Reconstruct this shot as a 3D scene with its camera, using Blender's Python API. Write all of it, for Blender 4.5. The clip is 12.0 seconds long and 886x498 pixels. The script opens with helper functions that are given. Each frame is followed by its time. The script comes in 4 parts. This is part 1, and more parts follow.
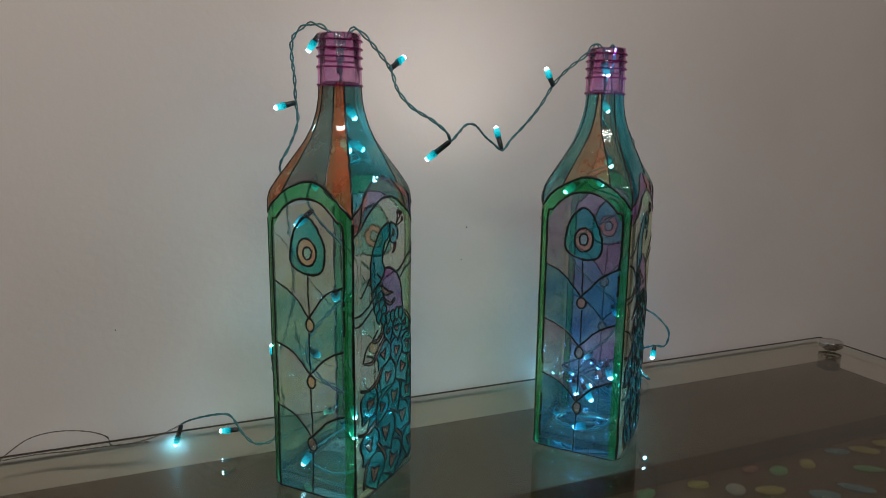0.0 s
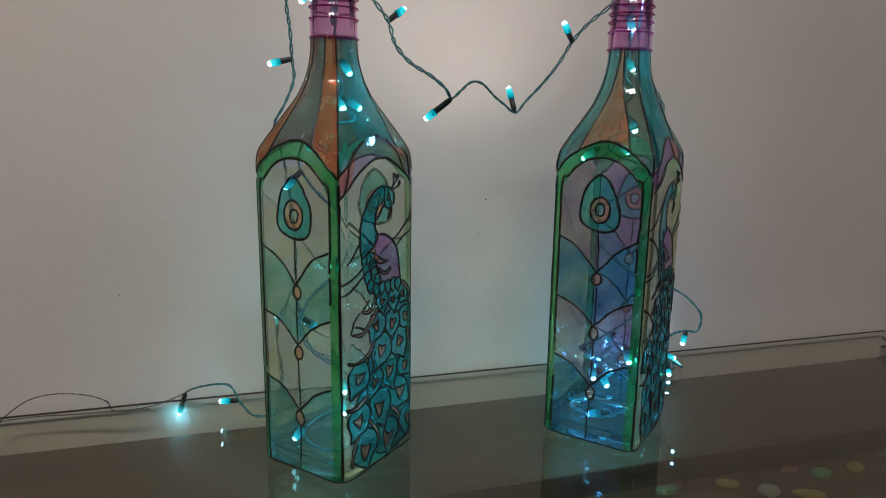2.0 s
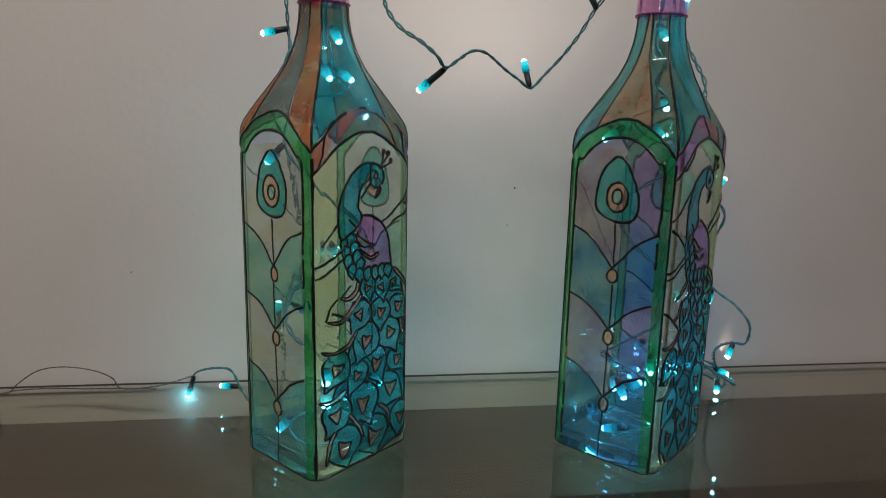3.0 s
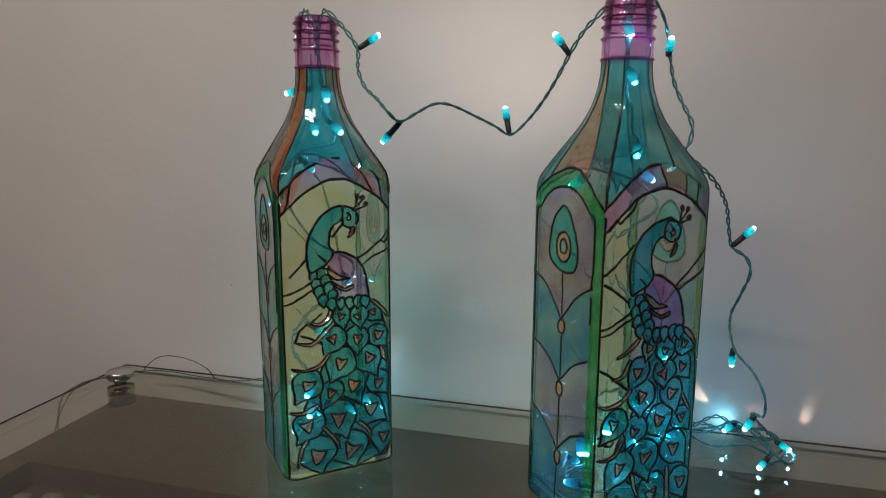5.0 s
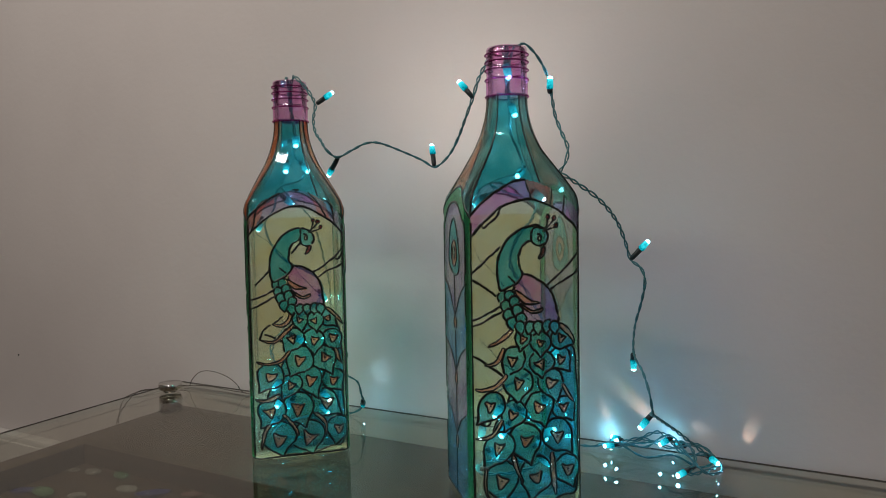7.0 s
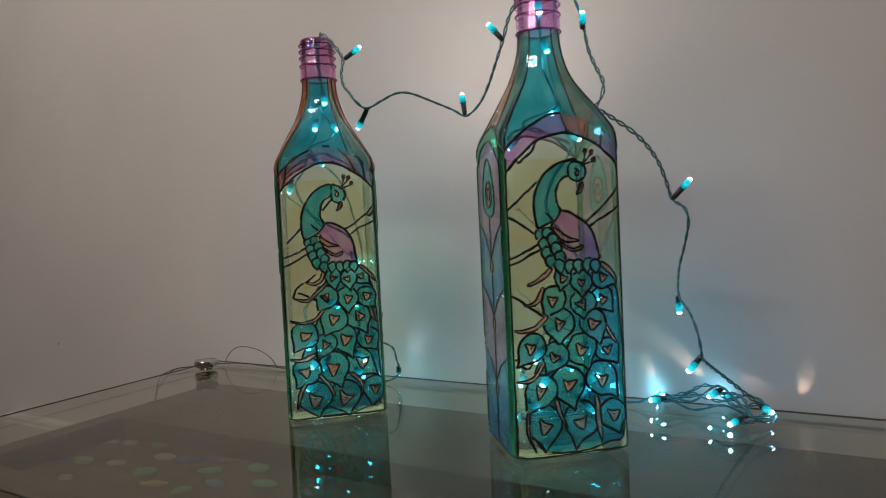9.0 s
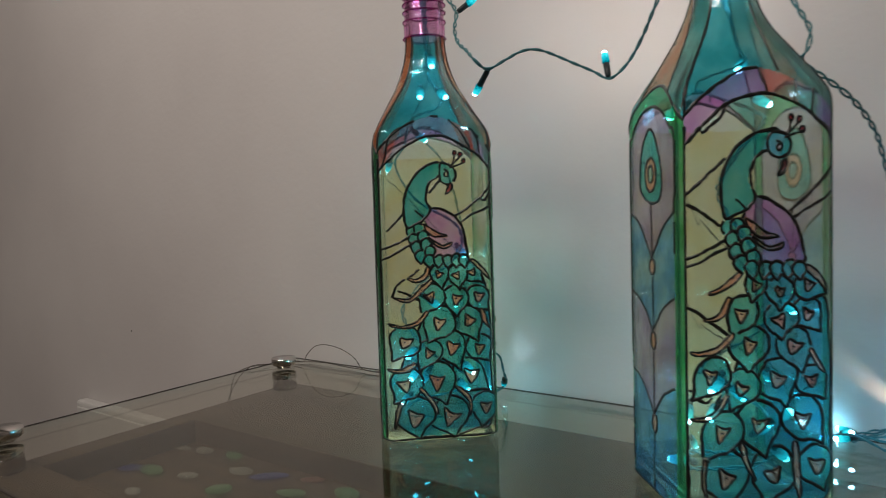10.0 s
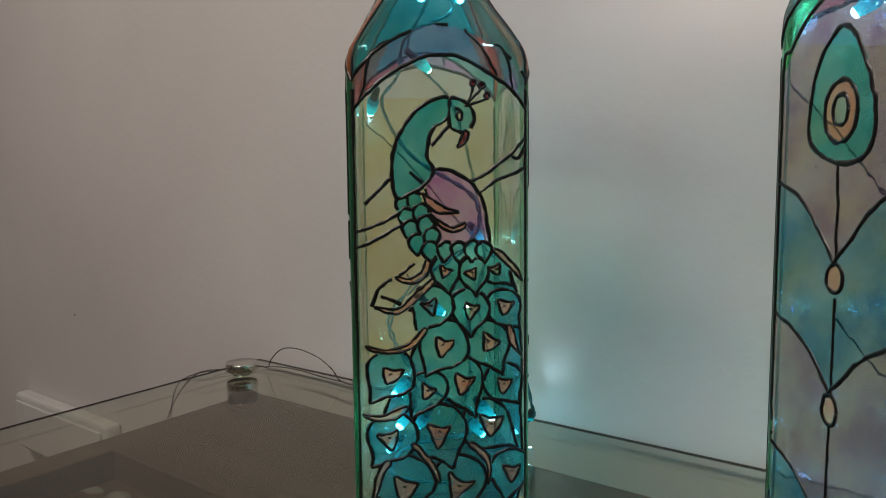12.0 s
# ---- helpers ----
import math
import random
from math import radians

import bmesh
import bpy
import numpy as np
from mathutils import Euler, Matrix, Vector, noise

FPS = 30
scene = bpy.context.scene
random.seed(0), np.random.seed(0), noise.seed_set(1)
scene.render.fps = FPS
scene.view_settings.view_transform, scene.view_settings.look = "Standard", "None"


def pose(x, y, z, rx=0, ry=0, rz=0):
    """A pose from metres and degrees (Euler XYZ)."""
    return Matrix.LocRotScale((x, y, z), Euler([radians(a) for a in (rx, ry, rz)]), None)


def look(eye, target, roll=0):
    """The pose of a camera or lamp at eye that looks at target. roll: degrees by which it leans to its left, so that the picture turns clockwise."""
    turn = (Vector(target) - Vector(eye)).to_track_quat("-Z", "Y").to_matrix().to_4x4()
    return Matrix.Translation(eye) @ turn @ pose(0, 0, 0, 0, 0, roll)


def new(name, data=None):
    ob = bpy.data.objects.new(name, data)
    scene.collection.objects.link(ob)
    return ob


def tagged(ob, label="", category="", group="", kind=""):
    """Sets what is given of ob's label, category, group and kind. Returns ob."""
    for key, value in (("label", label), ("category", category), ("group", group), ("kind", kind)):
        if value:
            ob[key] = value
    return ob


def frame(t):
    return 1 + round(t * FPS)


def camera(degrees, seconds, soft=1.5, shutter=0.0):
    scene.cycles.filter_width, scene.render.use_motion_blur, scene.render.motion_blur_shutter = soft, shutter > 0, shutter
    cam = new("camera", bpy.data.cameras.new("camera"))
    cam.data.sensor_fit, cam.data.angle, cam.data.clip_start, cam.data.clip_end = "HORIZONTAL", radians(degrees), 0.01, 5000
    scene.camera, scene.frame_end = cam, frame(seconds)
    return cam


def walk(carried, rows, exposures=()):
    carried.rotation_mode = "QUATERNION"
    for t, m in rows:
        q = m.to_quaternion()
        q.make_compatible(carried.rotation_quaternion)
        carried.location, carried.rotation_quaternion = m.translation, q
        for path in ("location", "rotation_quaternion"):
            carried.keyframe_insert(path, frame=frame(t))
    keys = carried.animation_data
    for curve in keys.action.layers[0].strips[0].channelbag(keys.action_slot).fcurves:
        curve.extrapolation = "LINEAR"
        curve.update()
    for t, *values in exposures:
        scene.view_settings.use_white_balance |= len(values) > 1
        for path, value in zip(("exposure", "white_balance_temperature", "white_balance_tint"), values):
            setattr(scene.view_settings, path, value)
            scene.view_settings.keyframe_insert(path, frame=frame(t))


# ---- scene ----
cam = camera(67.1, 12.0, 0.65, 0.3)
PATH = [
    (0, (0.011, -0.006, 0.253), (0.751, 1.817, -0.109), 0.7),
    (0.5, (0.02, 0.014, 0.242), (0.767, 1.83, -0.136), 0.8),
    (1, (0.031, 0.017, 0.24), (0.733, 1.851, -0.139), 1.9),
    (1.5, (0.046, 0.011, 0.236), (0.661, 1.874, -0.148), 1.6),
    (2, (0.061, 0.007, 0.235), (0.621, 1.885, -0.167), 0.9),
    (2.5, (0.086, 0.014, 0.231), (0.601, 1.905, -0.171), 1.1),
    (3, (0.134, 0.028, 0.218), (0.403, 1.97, -0.18), 1.4),
    (4.8, (0.298, 0.02, 0.239), (-0.132, 1.935, -0.143), 0.8),
    (5, (0.324, 0.017, 0.24), (-0.199, 1.914, -0.119), 0.2),
    (5.5, (0.393, 0.014, 0.231), (-0.336, 1.851, -0.075), -0.6),
    (6, (0.448, 0.01, 0.215), (-0.4, 1.802, -0.046), -0.5),
    (6.5, (0.484, 0.004, 0.212), (-0.427, 1.775, 0.032), -1.3),
    (6.7, (0.491, 0.0, 0.208), (-0.425, 1.772, 0.062), -1.1),
    (8.5, (0.502, -0.019, 0.159), (-0.48, 1.723, 0.116), -2.8),
    (9, (0.487, 0.001, 0.155), (-0.515, 1.73, 0.074), -2.8),
    (9.5, (0.447, 0.028, 0.155), (-0.638, 1.705, 0.054), -2.3),
    (10, (0.404, 0.056, 0.155), (-0.755, 1.683, 0.049), -1.8),
    (10.5, (0.364, 0.09, 0.159), (-0.858, 1.67, 0.046), -0.7),
    (11, (0.341, 0.132, 0.158), (-0.872, 1.715, 0.014), -0.9),
    (11.5, (0.322, 0.16, 0.153), (-0.852, 1.77, -0.016), -1.1),
    (12, (0.31, 0.183, 0.152), (-0.851, 1.8, -0.039), -0.6),
]
walk(cam, [(t, look(eye, target, roll)) for t, eye, target, roll in PATH],
     [(0, -0.14), (3, -0.08), (6.5, -0.11), (9, -0.08), (10.5, 0.09), (12, 0.04)])

# ---- world and light ----
world = bpy.data.worlds.new("room_air")
world.use_nodes = True
world.node_tree.nodes["Background"].inputs[0].default_value = (1.0, 0.86, 0.74, 1)
world.node_tree.nodes["Background"].inputs[1].default_value = 0.02
scene.world = world
lamp_data = bpy.data.lights.new("room_lamp", "AREA")
lamp_data.shape, lamp_data.size, lamp_data.size_y = "RECTANGLE", 0.9, 0.07
lamp_data.energy, lamp_data.color = 10.3, (0.99, 0.867, 0.80)
lamp = new("room_lamp", lamp_data)
lamp.matrix_world = look((-0.02, -0.35, 1.15), (0.08, 0.52, 0.14))


# ---- materials ----
def material(name):
    m = bpy.data.materials.new(name)
    m.use_nodes = True
    n = m.node_tree
    n.nodes.clear()
    return m, n, n.nodes.new("ShaderNodeOutputMaterial")


def node(tree, kind, **values):
    made = tree.nodes.new(kind)
    for key, value in values.items():
        made.inputs[key.replace("_", " ")].default_value = value
    return made


def math_node(tree, op, a, b):
    made = tree.nodes.new("ShaderNodeMath")
    made.operation = op
    for i, v in enumerate((a, b)):
        if isinstance(v, (int, float)):
            made.inputs[i].default_value = v
        else:
            tree.links.new(v, made.inputs[i])
    return made.outputs[0]


def noise_of(tree, scale, detail=4.0, stretch=None):
    co = tree.nodes.new("ShaderNodeTexCoord").outputs["Object"]
    if stretch:
        mp = tree.nodes.new("ShaderNodeMapping")
        mp.inputs["Scale"].default_value = stretch
        tree.links.new(co, mp.inputs["Vector"])
        co = mp.outputs[0]
    t = node(tree, "ShaderNodeTexNoise", Scale=scale, Detail=detail)
    tree.links.new(co, t.inputs["Vector"])
    return t.outputs["Fac"]


def ramp(tree, fac, stops):
    r = tree.nodes.new("ShaderNodeValToRGB")
    e = r.color_ramp.elements
    while len(e) < len(stops):
        e.new(0.5)
    for el, (p, c) in zip(e, stops):
        el.position, el.color = p, (*c, 1)
    tree.links.new(fac, r.inputs[0])
    return r.outputs[0]


def gloss_share(tree, low=0.04, high=0.96):
    """Schlick's share of light thrown back by a clear surface."""
    face = node(tree, "ShaderNodeLayerWeight", Blend=0.5).outputs["Facing"]
    return math_node(tree, "ADD", math_node(tree, "MULTIPLY", math_node(tree, "POWER", face, 5.0), high), low)


def mix(tree, fac, a, b):
    m = tree.nodes.new("ShaderNodeMixShader")
    if isinstance(fac, (int, float)):
        m.inputs[0].default_value = fac
    else:
        tree.links.new(fac, m.inputs[0])
    tree.links.new(a, m.inputs[1])
    tree.links.new(b, m.inputs[2])
    return m.outputs[0]


def surface(name, stops, scale, rough=0.6, metal=0.0, bump=0.0, stretch=None, bump_scale=None):
    m, n, out = material(name)
    p = node(n, "ShaderNodeBsdfPrincipled", Roughness=rough, Metallic=metal)
    f = noise_of(n, scale, 5.0, stretch)
    n.links.new(ramp(n, f, stops), p.inputs["Base Color"])
    if bump:
        b = node(n, "ShaderNodeBump", Strength=bump, Distance=0.002)
        n.links.new(noise_of(n, bump_scale or scale * 4, 6.0, stretch), b.inputs["Height"])
        n.links.new(b.outputs[0], p.inputs["Normal"])
    n.links.new(p.outputs[0], out.inputs[0])
    return m


def stain(name, clear, body, share=0.2, gloss=0.05):
    """Glass paint: a clear coloured film with a little milky body and a glossy skin."""
    m, n, out = material(name)
    cloud, fine = noise_of(n, 55.0, 3.0), noise_of(n, 420.0, 2.0)
    k = math_node(n, "ADD", math_node(n, "MULTIPLY", cloud, 0.75), math_node(n, "MULTIPLY", fine, 0.25))
    deep = tuple(c ** 1.75 for c in clear)
    pale = tuple(c ** 0.6 for c in clear)
    t = n.nodes.new("ShaderNodeBsdfTransparent")
    n.links.new(ramp(n, k, ((0.36, deep), (0.5, clear), (0.64, pale))), t.inputs[0])
    d = node(n, "ShaderNodeBsdfDiffuse", Color=(*body, 1))
    tr = node(n, "ShaderNodeBsdfTranslucent", Color=(*body, 1))
    milk = mix(n, 0.5, d.outputs[0], tr.outputs[0])
    film = mix(n, share, t.outputs[0], milk)
    g = node(n, "ShaderNodeBsdfGlossy", Roughness=0.06)
    b = node(n, "ShaderNodeBump", Strength=0.4, Distance=0.001)
    n.links.new(noise_of(n, 130.0, 2.0), b.inputs["Height"])
    n.links.new(b.outputs[0], g.inputs["Normal"])
    n.links.new(mix(n, gloss_share(n, gloss, 0.6), film, g.outputs[0]), out.inputs[0])
    return m


def clear_glass(name, tint, low=0.04, high=0.96):
    m, n, out = material(name)
    t = node(n, "ShaderNodeBsdfTransparent", Color=(*tint, 1))
    g = node(n, "ShaderNodeBsdfGlossy", Roughness=0.0)
    n.links.new(mix(n, gloss_share(n, low, high), t.outputs[0], g.outputs[0]), out.inputs[0])
    return m


def refracting(name, tint, rough=0.0):
    m, n, out = material(name)
    g = node(n, "ShaderNodeBsdfGlass", Color=(*tint, 1), Roughness=rough, IOR=1.46)
    wave = node(n, "ShaderNodeBump", Strength=0.2, Distance=0.001)
    n.links.new(noise_of(n, 65.0, 2.0), wave.inputs["Height"])
    n.links.new(wave.outputs[0], g.inputs["Normal"])
    n.links.new(g.outputs[0], out.inputs[0])
    return m


def bulb_glow(name):
    """Cyan plastic lit from its tip: dim by the socket, white-hot at the lens."""
    m, n, out = material(name)
    xyz = n.nodes.new("ShaderNodeSeparateXYZ")
    n.links.new(n.nodes.new("ShaderNodeTexCoord").outputs["Object"], xyz.inputs[0])
    along = math_node(n, "ADD", math_node(n, "MULTIPLY", xyz.outputs["Z"], 1 / 0.0088), 1.0)
    mottled = math_node(n, "ADD", along, math_node(n, "MULTIPLY", math_node(n, "SUBTRACT", noise_of(n, 620.0, 2.0), 0.5), 1.3))
    e = node(n, "ShaderNodeEmission", Strength=1.35)
    n.links.new(ramp(n, mottled, ((0.0, (0.0, 0.10, 0.13)), (0.15, (0.002, 0.26, 0.32)), (0.40, (0.01, 0.42, 0.50)), (0.70, (0.03, 0.62, 0.72)), (0.98, (0.12, 0.85, 0.92)))), e.inputs[0])
    n.links.new(e.outputs[0], out.inputs[0])
    return m


def glowing(name, colour, strength):
    m, n, out = material(name)
    e = node(n, "ShaderNodeEmission", Color=(*colour, 1), Strength=strength)
    n.links.new(e.outputs[0], out.inputs[0])
    return m


WALL = surface("painted_plaster", ((0.32, (0.575, 0.55, 0.53)), (0.68, (0.67, 0.65, 0.625))), 2.4, 0.75, 0, 0.12, None, 160.0)
CEILING = surface("ceiling_paint", ((0.3, (0.74, 0.73, 0.71)), (0.7, (0.78, 0.77, 0.75))), 3.0, 0.9)
FLOOR = surface("floor_stone", ((0.3, (0.30, 0.27, 0.24)), (0.7, (0.38, 0.35, 0.31))), 5.0, 0.35)
WOOD = surface("grey_brown_laminate", ((0.25, (0.038, 0.027, 0.018)), (0.5, (0.063, 0.043, 0.027)), (0.75, (0.093, 0.065, 0.041))), 9.0, 0.55, 0, 0.08, (1.2, 14, 14))
CHROME = surface("chrome", ((0.3, (0.60, 0.58, 0.56)), (0.7, (0.72, 0.70, 0.68))), 80.0, 0.12, 1.0)
RUBBER = surface("dark_plastic", ((0.3, (0.012, 0.018, 0.02)), (0.7, (0.02, 0.03, 0.032))), 200.0, 0.45)
CABLE = surface("green_cable", ((0.3, (0.022, 0.12, 0.135)), (0.7, (0.055, 0.22, 0.235))), 300.0, 0.35)
THIN_WIRE = surface("thin_dark_wire", ((0.3, (0.07, 0.058, 0.048)), (0.7, (0.16, 0.14, 0.12))), 300.0, 0.35, 0.5)
WHITE_PLASTIC = surface("white_plastic", ((0.3, (0.60, 0.60, 0.57)), (0.7, (0.66, 0.66, 0.63))), 30.0, 0.4)
LINER = surface("black_relief_liner", ((0.3, (0.003, 0.003, 0.003)), (0.7, (0.010, 0.010, 0.009))), 300.0, 0.3)
PANE = clear_glass("table_glass", (0.94, 0.935, 0.88), 0.045, 0.96)
PANE_EDGE = clear_glass("table_glass_edge", (0.86, 0.91, 0.88), 0.04, 0.4)
# opaque near-black brown for the dark line seen in the clear glass edge
EDGE_LINE = surface("dark_edge_line", ((0.3, (0.030, 0.024, 0.019)), (0.7, (0.05, 0.04, 0.033))), 60.0, 0.3)
BOTTLE_GLASS = refracting("bottle_glass", (0.965, 0.985, 0.97))
PINK_FINISH = stain("pink_neck_stain", (0.92, 0.60, 0.82), (0.75, 0.28, 0.55), 0.08)
PINK_RIDGE = stain("pink_ridge_stain", (0.62, 0.14, 0.46), (0.55, 0.10, 0.38), 0.25)
LED_GLOW = bulb_glow("led_cyan")
LED_CORE = glowing("led_core", (0.20, 0.62, 0.86), 185.0)

COLOURS = {
    "teal": ((0.16, 0.66, 0.72), (0.06, 0.48, 0.50)),
    "deep_teal": ((0.12, 0.58, 0.68), (0.05, 0.40, 0.48)),
    "pale_teal": ((0.50, 0.77, 0.85), (0.25, 0.55, 0.50)),
    "grey_teal": ((0.42, 0.58, 0.53), (0.2, 0.35, 0.32)),
    "shoulder_teal": ((0.27, 0.73, 0.77), (0.08, 0.42, 0.45)),
    "green": ((0.20, 0.62, 0.32), (0.05, 0.42, 0.15)),
    "yellow": ((0.97, 0.875, 0.60), (0.80, 0.70, 0.36)),
    "pale_yellow": ((0.985, 0.945, 0.80), (0.80, 0.74, 0.50)),
    "pink": ((0.84, 0.48, 0.80), (0.72, 0.32, 0.60)),
    "mauve": ((0.71, 0.60, 0.78), (0.52, 0.40, 0.54)),
    "sky": ((0.35, 0.62, 0.88), (0.14, 0.42, 0.56)),
    "salmon": ((0.86, 0.38, 0.36), (0.78, 0.30, 0.28)),
    "orange": ((0.88, 0.34, 0.18), (0.72, 0.20, 0.08)),
    "peach": ((0.94, 0.52, 0.42), (0.88, 0.42, 0.32)),
    "shoulder_peach": ((0.94, 0.55, 0.38), (0.80, 0.38, 0.22)),
    "smoke": ((0.50, 0.43, 0.36), (0.24, 0.195, 0.16)),
    "lilac": ((0.87, 0.83, 0.97), (0.6, 0.55, 0.66)),
    "plain": ((0.95, 0.95, 0.935), (0.6, 0.6, 0.58)),
    "crimson": ((0.50, 0.08, 0.10), (0.40, 0.05, 0.06)),
}
PAINT = {k: stain(k + "_glass_paint", c, b, {"plain": 0.03, "lilac": 0.05, "smoke": 0.5, "orange": 0.36, "shoulder_peach": 0.3, "mauve": 0.10, "sky": 0.09, "pale_teal": 0.1}.get(k, 0.15)) for k, (c, b) in COLOURS.items()}


# ---- mesh helpers ----
def thing(name, place=(0, 0, 0), turn=0.0):
    e = new(name)
    e.empty_display_size = 0.02
    e.matrix_world = pose(*place, 0, 0, turn)
    return e


def mesh_part(name, verts, faces, mat, parent=None, label="", smooth=True):
    me = bpy.data.meshes.new(name)
    me.from_pydata([tuple(v) for v in verts], [], faces)
    me.materials.append(mat)
    if smooth:
        me.polygons.foreach_set("use_smooth", [True] * len(me.polygons))
    me.update()
    ob = new(name, me)
    if parent:
        ob.parent = parent
    return tagged(ob, label)


def part(name, bm, mat, parent=None, label="", smooth=False):
    me = bpy.data.meshes.new(name)
    bm.to_mesh(me)
    bm.free()
    me.materials.append(mat)
    if smooth:
        me.polygons.foreach_set("use_smooth", [True] * len(me.polygons))
    ob = new(name, me)
    if parent:
        ob.parent = parent
    return tagged(ob, label)


def box(x0, x1, y0, y1, z0, z1, bevel=0.0):
    bm = bmesh.new()
    bmesh.ops.create_cube(bm, size=1)
    for v in bm.verts:
        v.co = Vector(((x0 + x1) / 2 + v.co.x * (x1 - x0), (y0 + y1) / 2 + v.co.y * (y1 - y0), (z0 + z1) / 2 + v.co.z * (z1 - z0)))
    if bevel:
        bmesh.ops.bevel(bm, geom=bm.edges[:], offset=bevel, segments=2, affect="EDGES", profile=0.5)
    return bm


def lathe(profile, steps=40):
    """Verts and faces of a turned body from (radius, z) pairs."""
    v, f = [], []
    for r, z in profile:
        v += [(r * math.cos(2 * math.pi * i / steps), r * math.sin(2 * math.pi * i / steps), z) for i in range(steps)]
    for j in range(len(profile) - 1):
        for i in range(steps):
            k = (i + 1) % steps
            f.append((j * steps + i, j * steps + k, (j + 1) * steps + k, (j + 1) * steps + i))
    return v, f


def spline(pts, count=8, closed=False):
    """A smooth line through the points."""
    p = [np.array(q, float) for q in pts]
    n = len(p)
    get = (lambda i: p[i % n]) if closed else (lambda i: p[min(max(i, 0), n - 1)])
    out = []
    for i in range(n if closed else n - 1):
        a, b, c, d = get(i - 1), get(i), get(i + 1), get(i + 2)
        for s in range(count):
            t = s / count
            out.append(0.5 * (2 * b + (c - a) * t + (2 * a - 5 * b + 4 * c - d) * t * t + (3 * b - a - 3 * c + d) * t ** 3))
    if not closed:
        out.append(p[-1])
    return np.array(out)


def resample(line, step):
    seg = np.linalg.norm(np.diff(line, axis=0), axis=1)
    run = np.concatenate([[0], np.cumsum(seg)])
    at = np.linspace(0, run[-1], max(2, int(run[-1] / step) + 1))
    return np.stack([np.interp(at, run, line[:, i]) for i in range(line.shape[1])], 1)


def tube(line, radius, sides=6):
    """Verts and faces of a closed tube along a line."""
    tang = np.gradient(line, axis=0)
    tang /= np.linalg.norm(tang, axis=1)[:, None] + 1e-12
    ref = np.array([0.31, 0.52, 0.79])
    a = np.cross(tang, ref)
    a /= np.linalg.norm(a, axis=1)[:, None] + 1e-12
    b = np.cross(tang, a)
    v, f = [], []
    for i, p in enumerate(line):
        for k in range(sides):
            w = 2 * math.pi * k / sides
            v.append(p + radius * (math.cos(w) * a[i] + math.sin(w) * b[i]))
    for i in range(len(line) - 1):
        for k in range(sides):
            q = (k + 1) % sides
            f.append((i * sides + k, i * sides + q, (i + 1) * sides + q, (i + 1) * sides + k))
    f.append(tuple(range(sides - 1, -1, -1)))
    f.append(tuple(range((len(line) - 1) * sides, len(line) * sides)))
    return v, f


# ---- the room ----
def structure(ob, label):
    return tagged(ob, label, "", "", "structure")


north = structure(part("wall_north", box(-1.6, 1.9, 0.566, 0.70, -0.75, 1.9), WALL), "plain off-white painted plaster wall behind the table")
structure(part("wall_south", box(-1.6, 1.9, -2.5, -2.4, -0.75, 1.9), WALL), "plain off-white painted plaster wall")
structure(part("wall_west", box(-1.7, -1.6, -2.5, 0.70, -0.75, 1.9), WALL), "plain off-white painted plaster wall")
structure(part("wall_east", box(1.9, 2.0, -2.5, 0.70, -0.75, 1.9), WALL), "plain off-white painted plaster wall")
structure(part("floor", box(-1.7, 2.0, -2.5, 0.70, -0.85, -0.75), FLOOR), "dull brown stone floor")
structure(part("ceiling", box(-1.7, 2.0, -2.5, 0.70, 1.9, 2.0), CEILING), "plain white painted ceiling")

for k, (mx, mz, mr) in enumerate(((0.267, 0.159, 0.0008), (-0.038, 0.090, 0.0004), (-0.508, 0.002, 0.0013), (0.262, 0.128, 0.0006))):
    v, f = lathe([(0.0, 0.0), (mr, 0.0), (mr * 0.8, 0.0004), (0.0, 0.0006)], 8)
    mesh_part("wall_mark", [(a + mx, 0.566 - c, b * (2.4 if k == 1 else 1) + mz) for a, b, c in v], f, RUBBER, north, "small dark chip in the paint")

# ---- console table with a raised glass top ----
table = tagged(thing("console_table"), "low grey-brown wooden console table with raised glass top", "table")
X0, X1, Y0, Y1, ZT, ZB = -0.147, 0.731, 0.236, 0.540, -0.022, -0.085
RX0, RX1, RY0, RY1, RZ = -0.122, 0.710, 0.277, 0.404, -0.042
part("back_board", box(X0, X1, RY1, Y1, ZB, ZT, 0.0012), WOOD, table)
part("front_rail", box(X0, X1, Y0, RY0, ZB, ZT, 0.0012), WOOD, table)
part("side_rail", box(X0, RX0, RY0, RY1, ZB, ZT, 0.0008), WOOD, table)
part("side_rail", box(RX1, X1, RY0, RY1, ZB, ZT, 0.0008), WOOD, table)
part("tray_floor", box(RX0, RX1, RY0, RY1, RZ - 0.012, RZ), WOOD, table, "sunken tray floor under the glass")
for lx in (X0 + 0.03, X1 - 0.03):
    for ly in (Y0 + 0.03, Y1 - 0.03):
        part("leg", box(lx - 0.025, lx + 0.025, ly - 0.025, ly + 0.025, -0.75, ZB, 0.002), WOOD, table)
GX0, GX1, GY0, GY1, GT = -0.161, 0.748, 0.218, 0.558, 0.0055
gv = [(x, y, z) for z in (-GT, 0.0) for x, y in ((GX0, GY0), (GX1, GY0), (GX1, GY1), (GX0, GY1))]
pane = mesh_part("glass_top", gv, [(3, 2, 1, 0), (4, 5, 6, 7)], PANE, table, "clear tempered glass sheet", False)
mesh_part("polished_edge", gv, [(0, 1, 5, 4), (1, 2, 6, 5), (2, 3, 7, 6), (3, 0, 4, 7)], PANE_EDGE, pane, "polished glass edge", False)
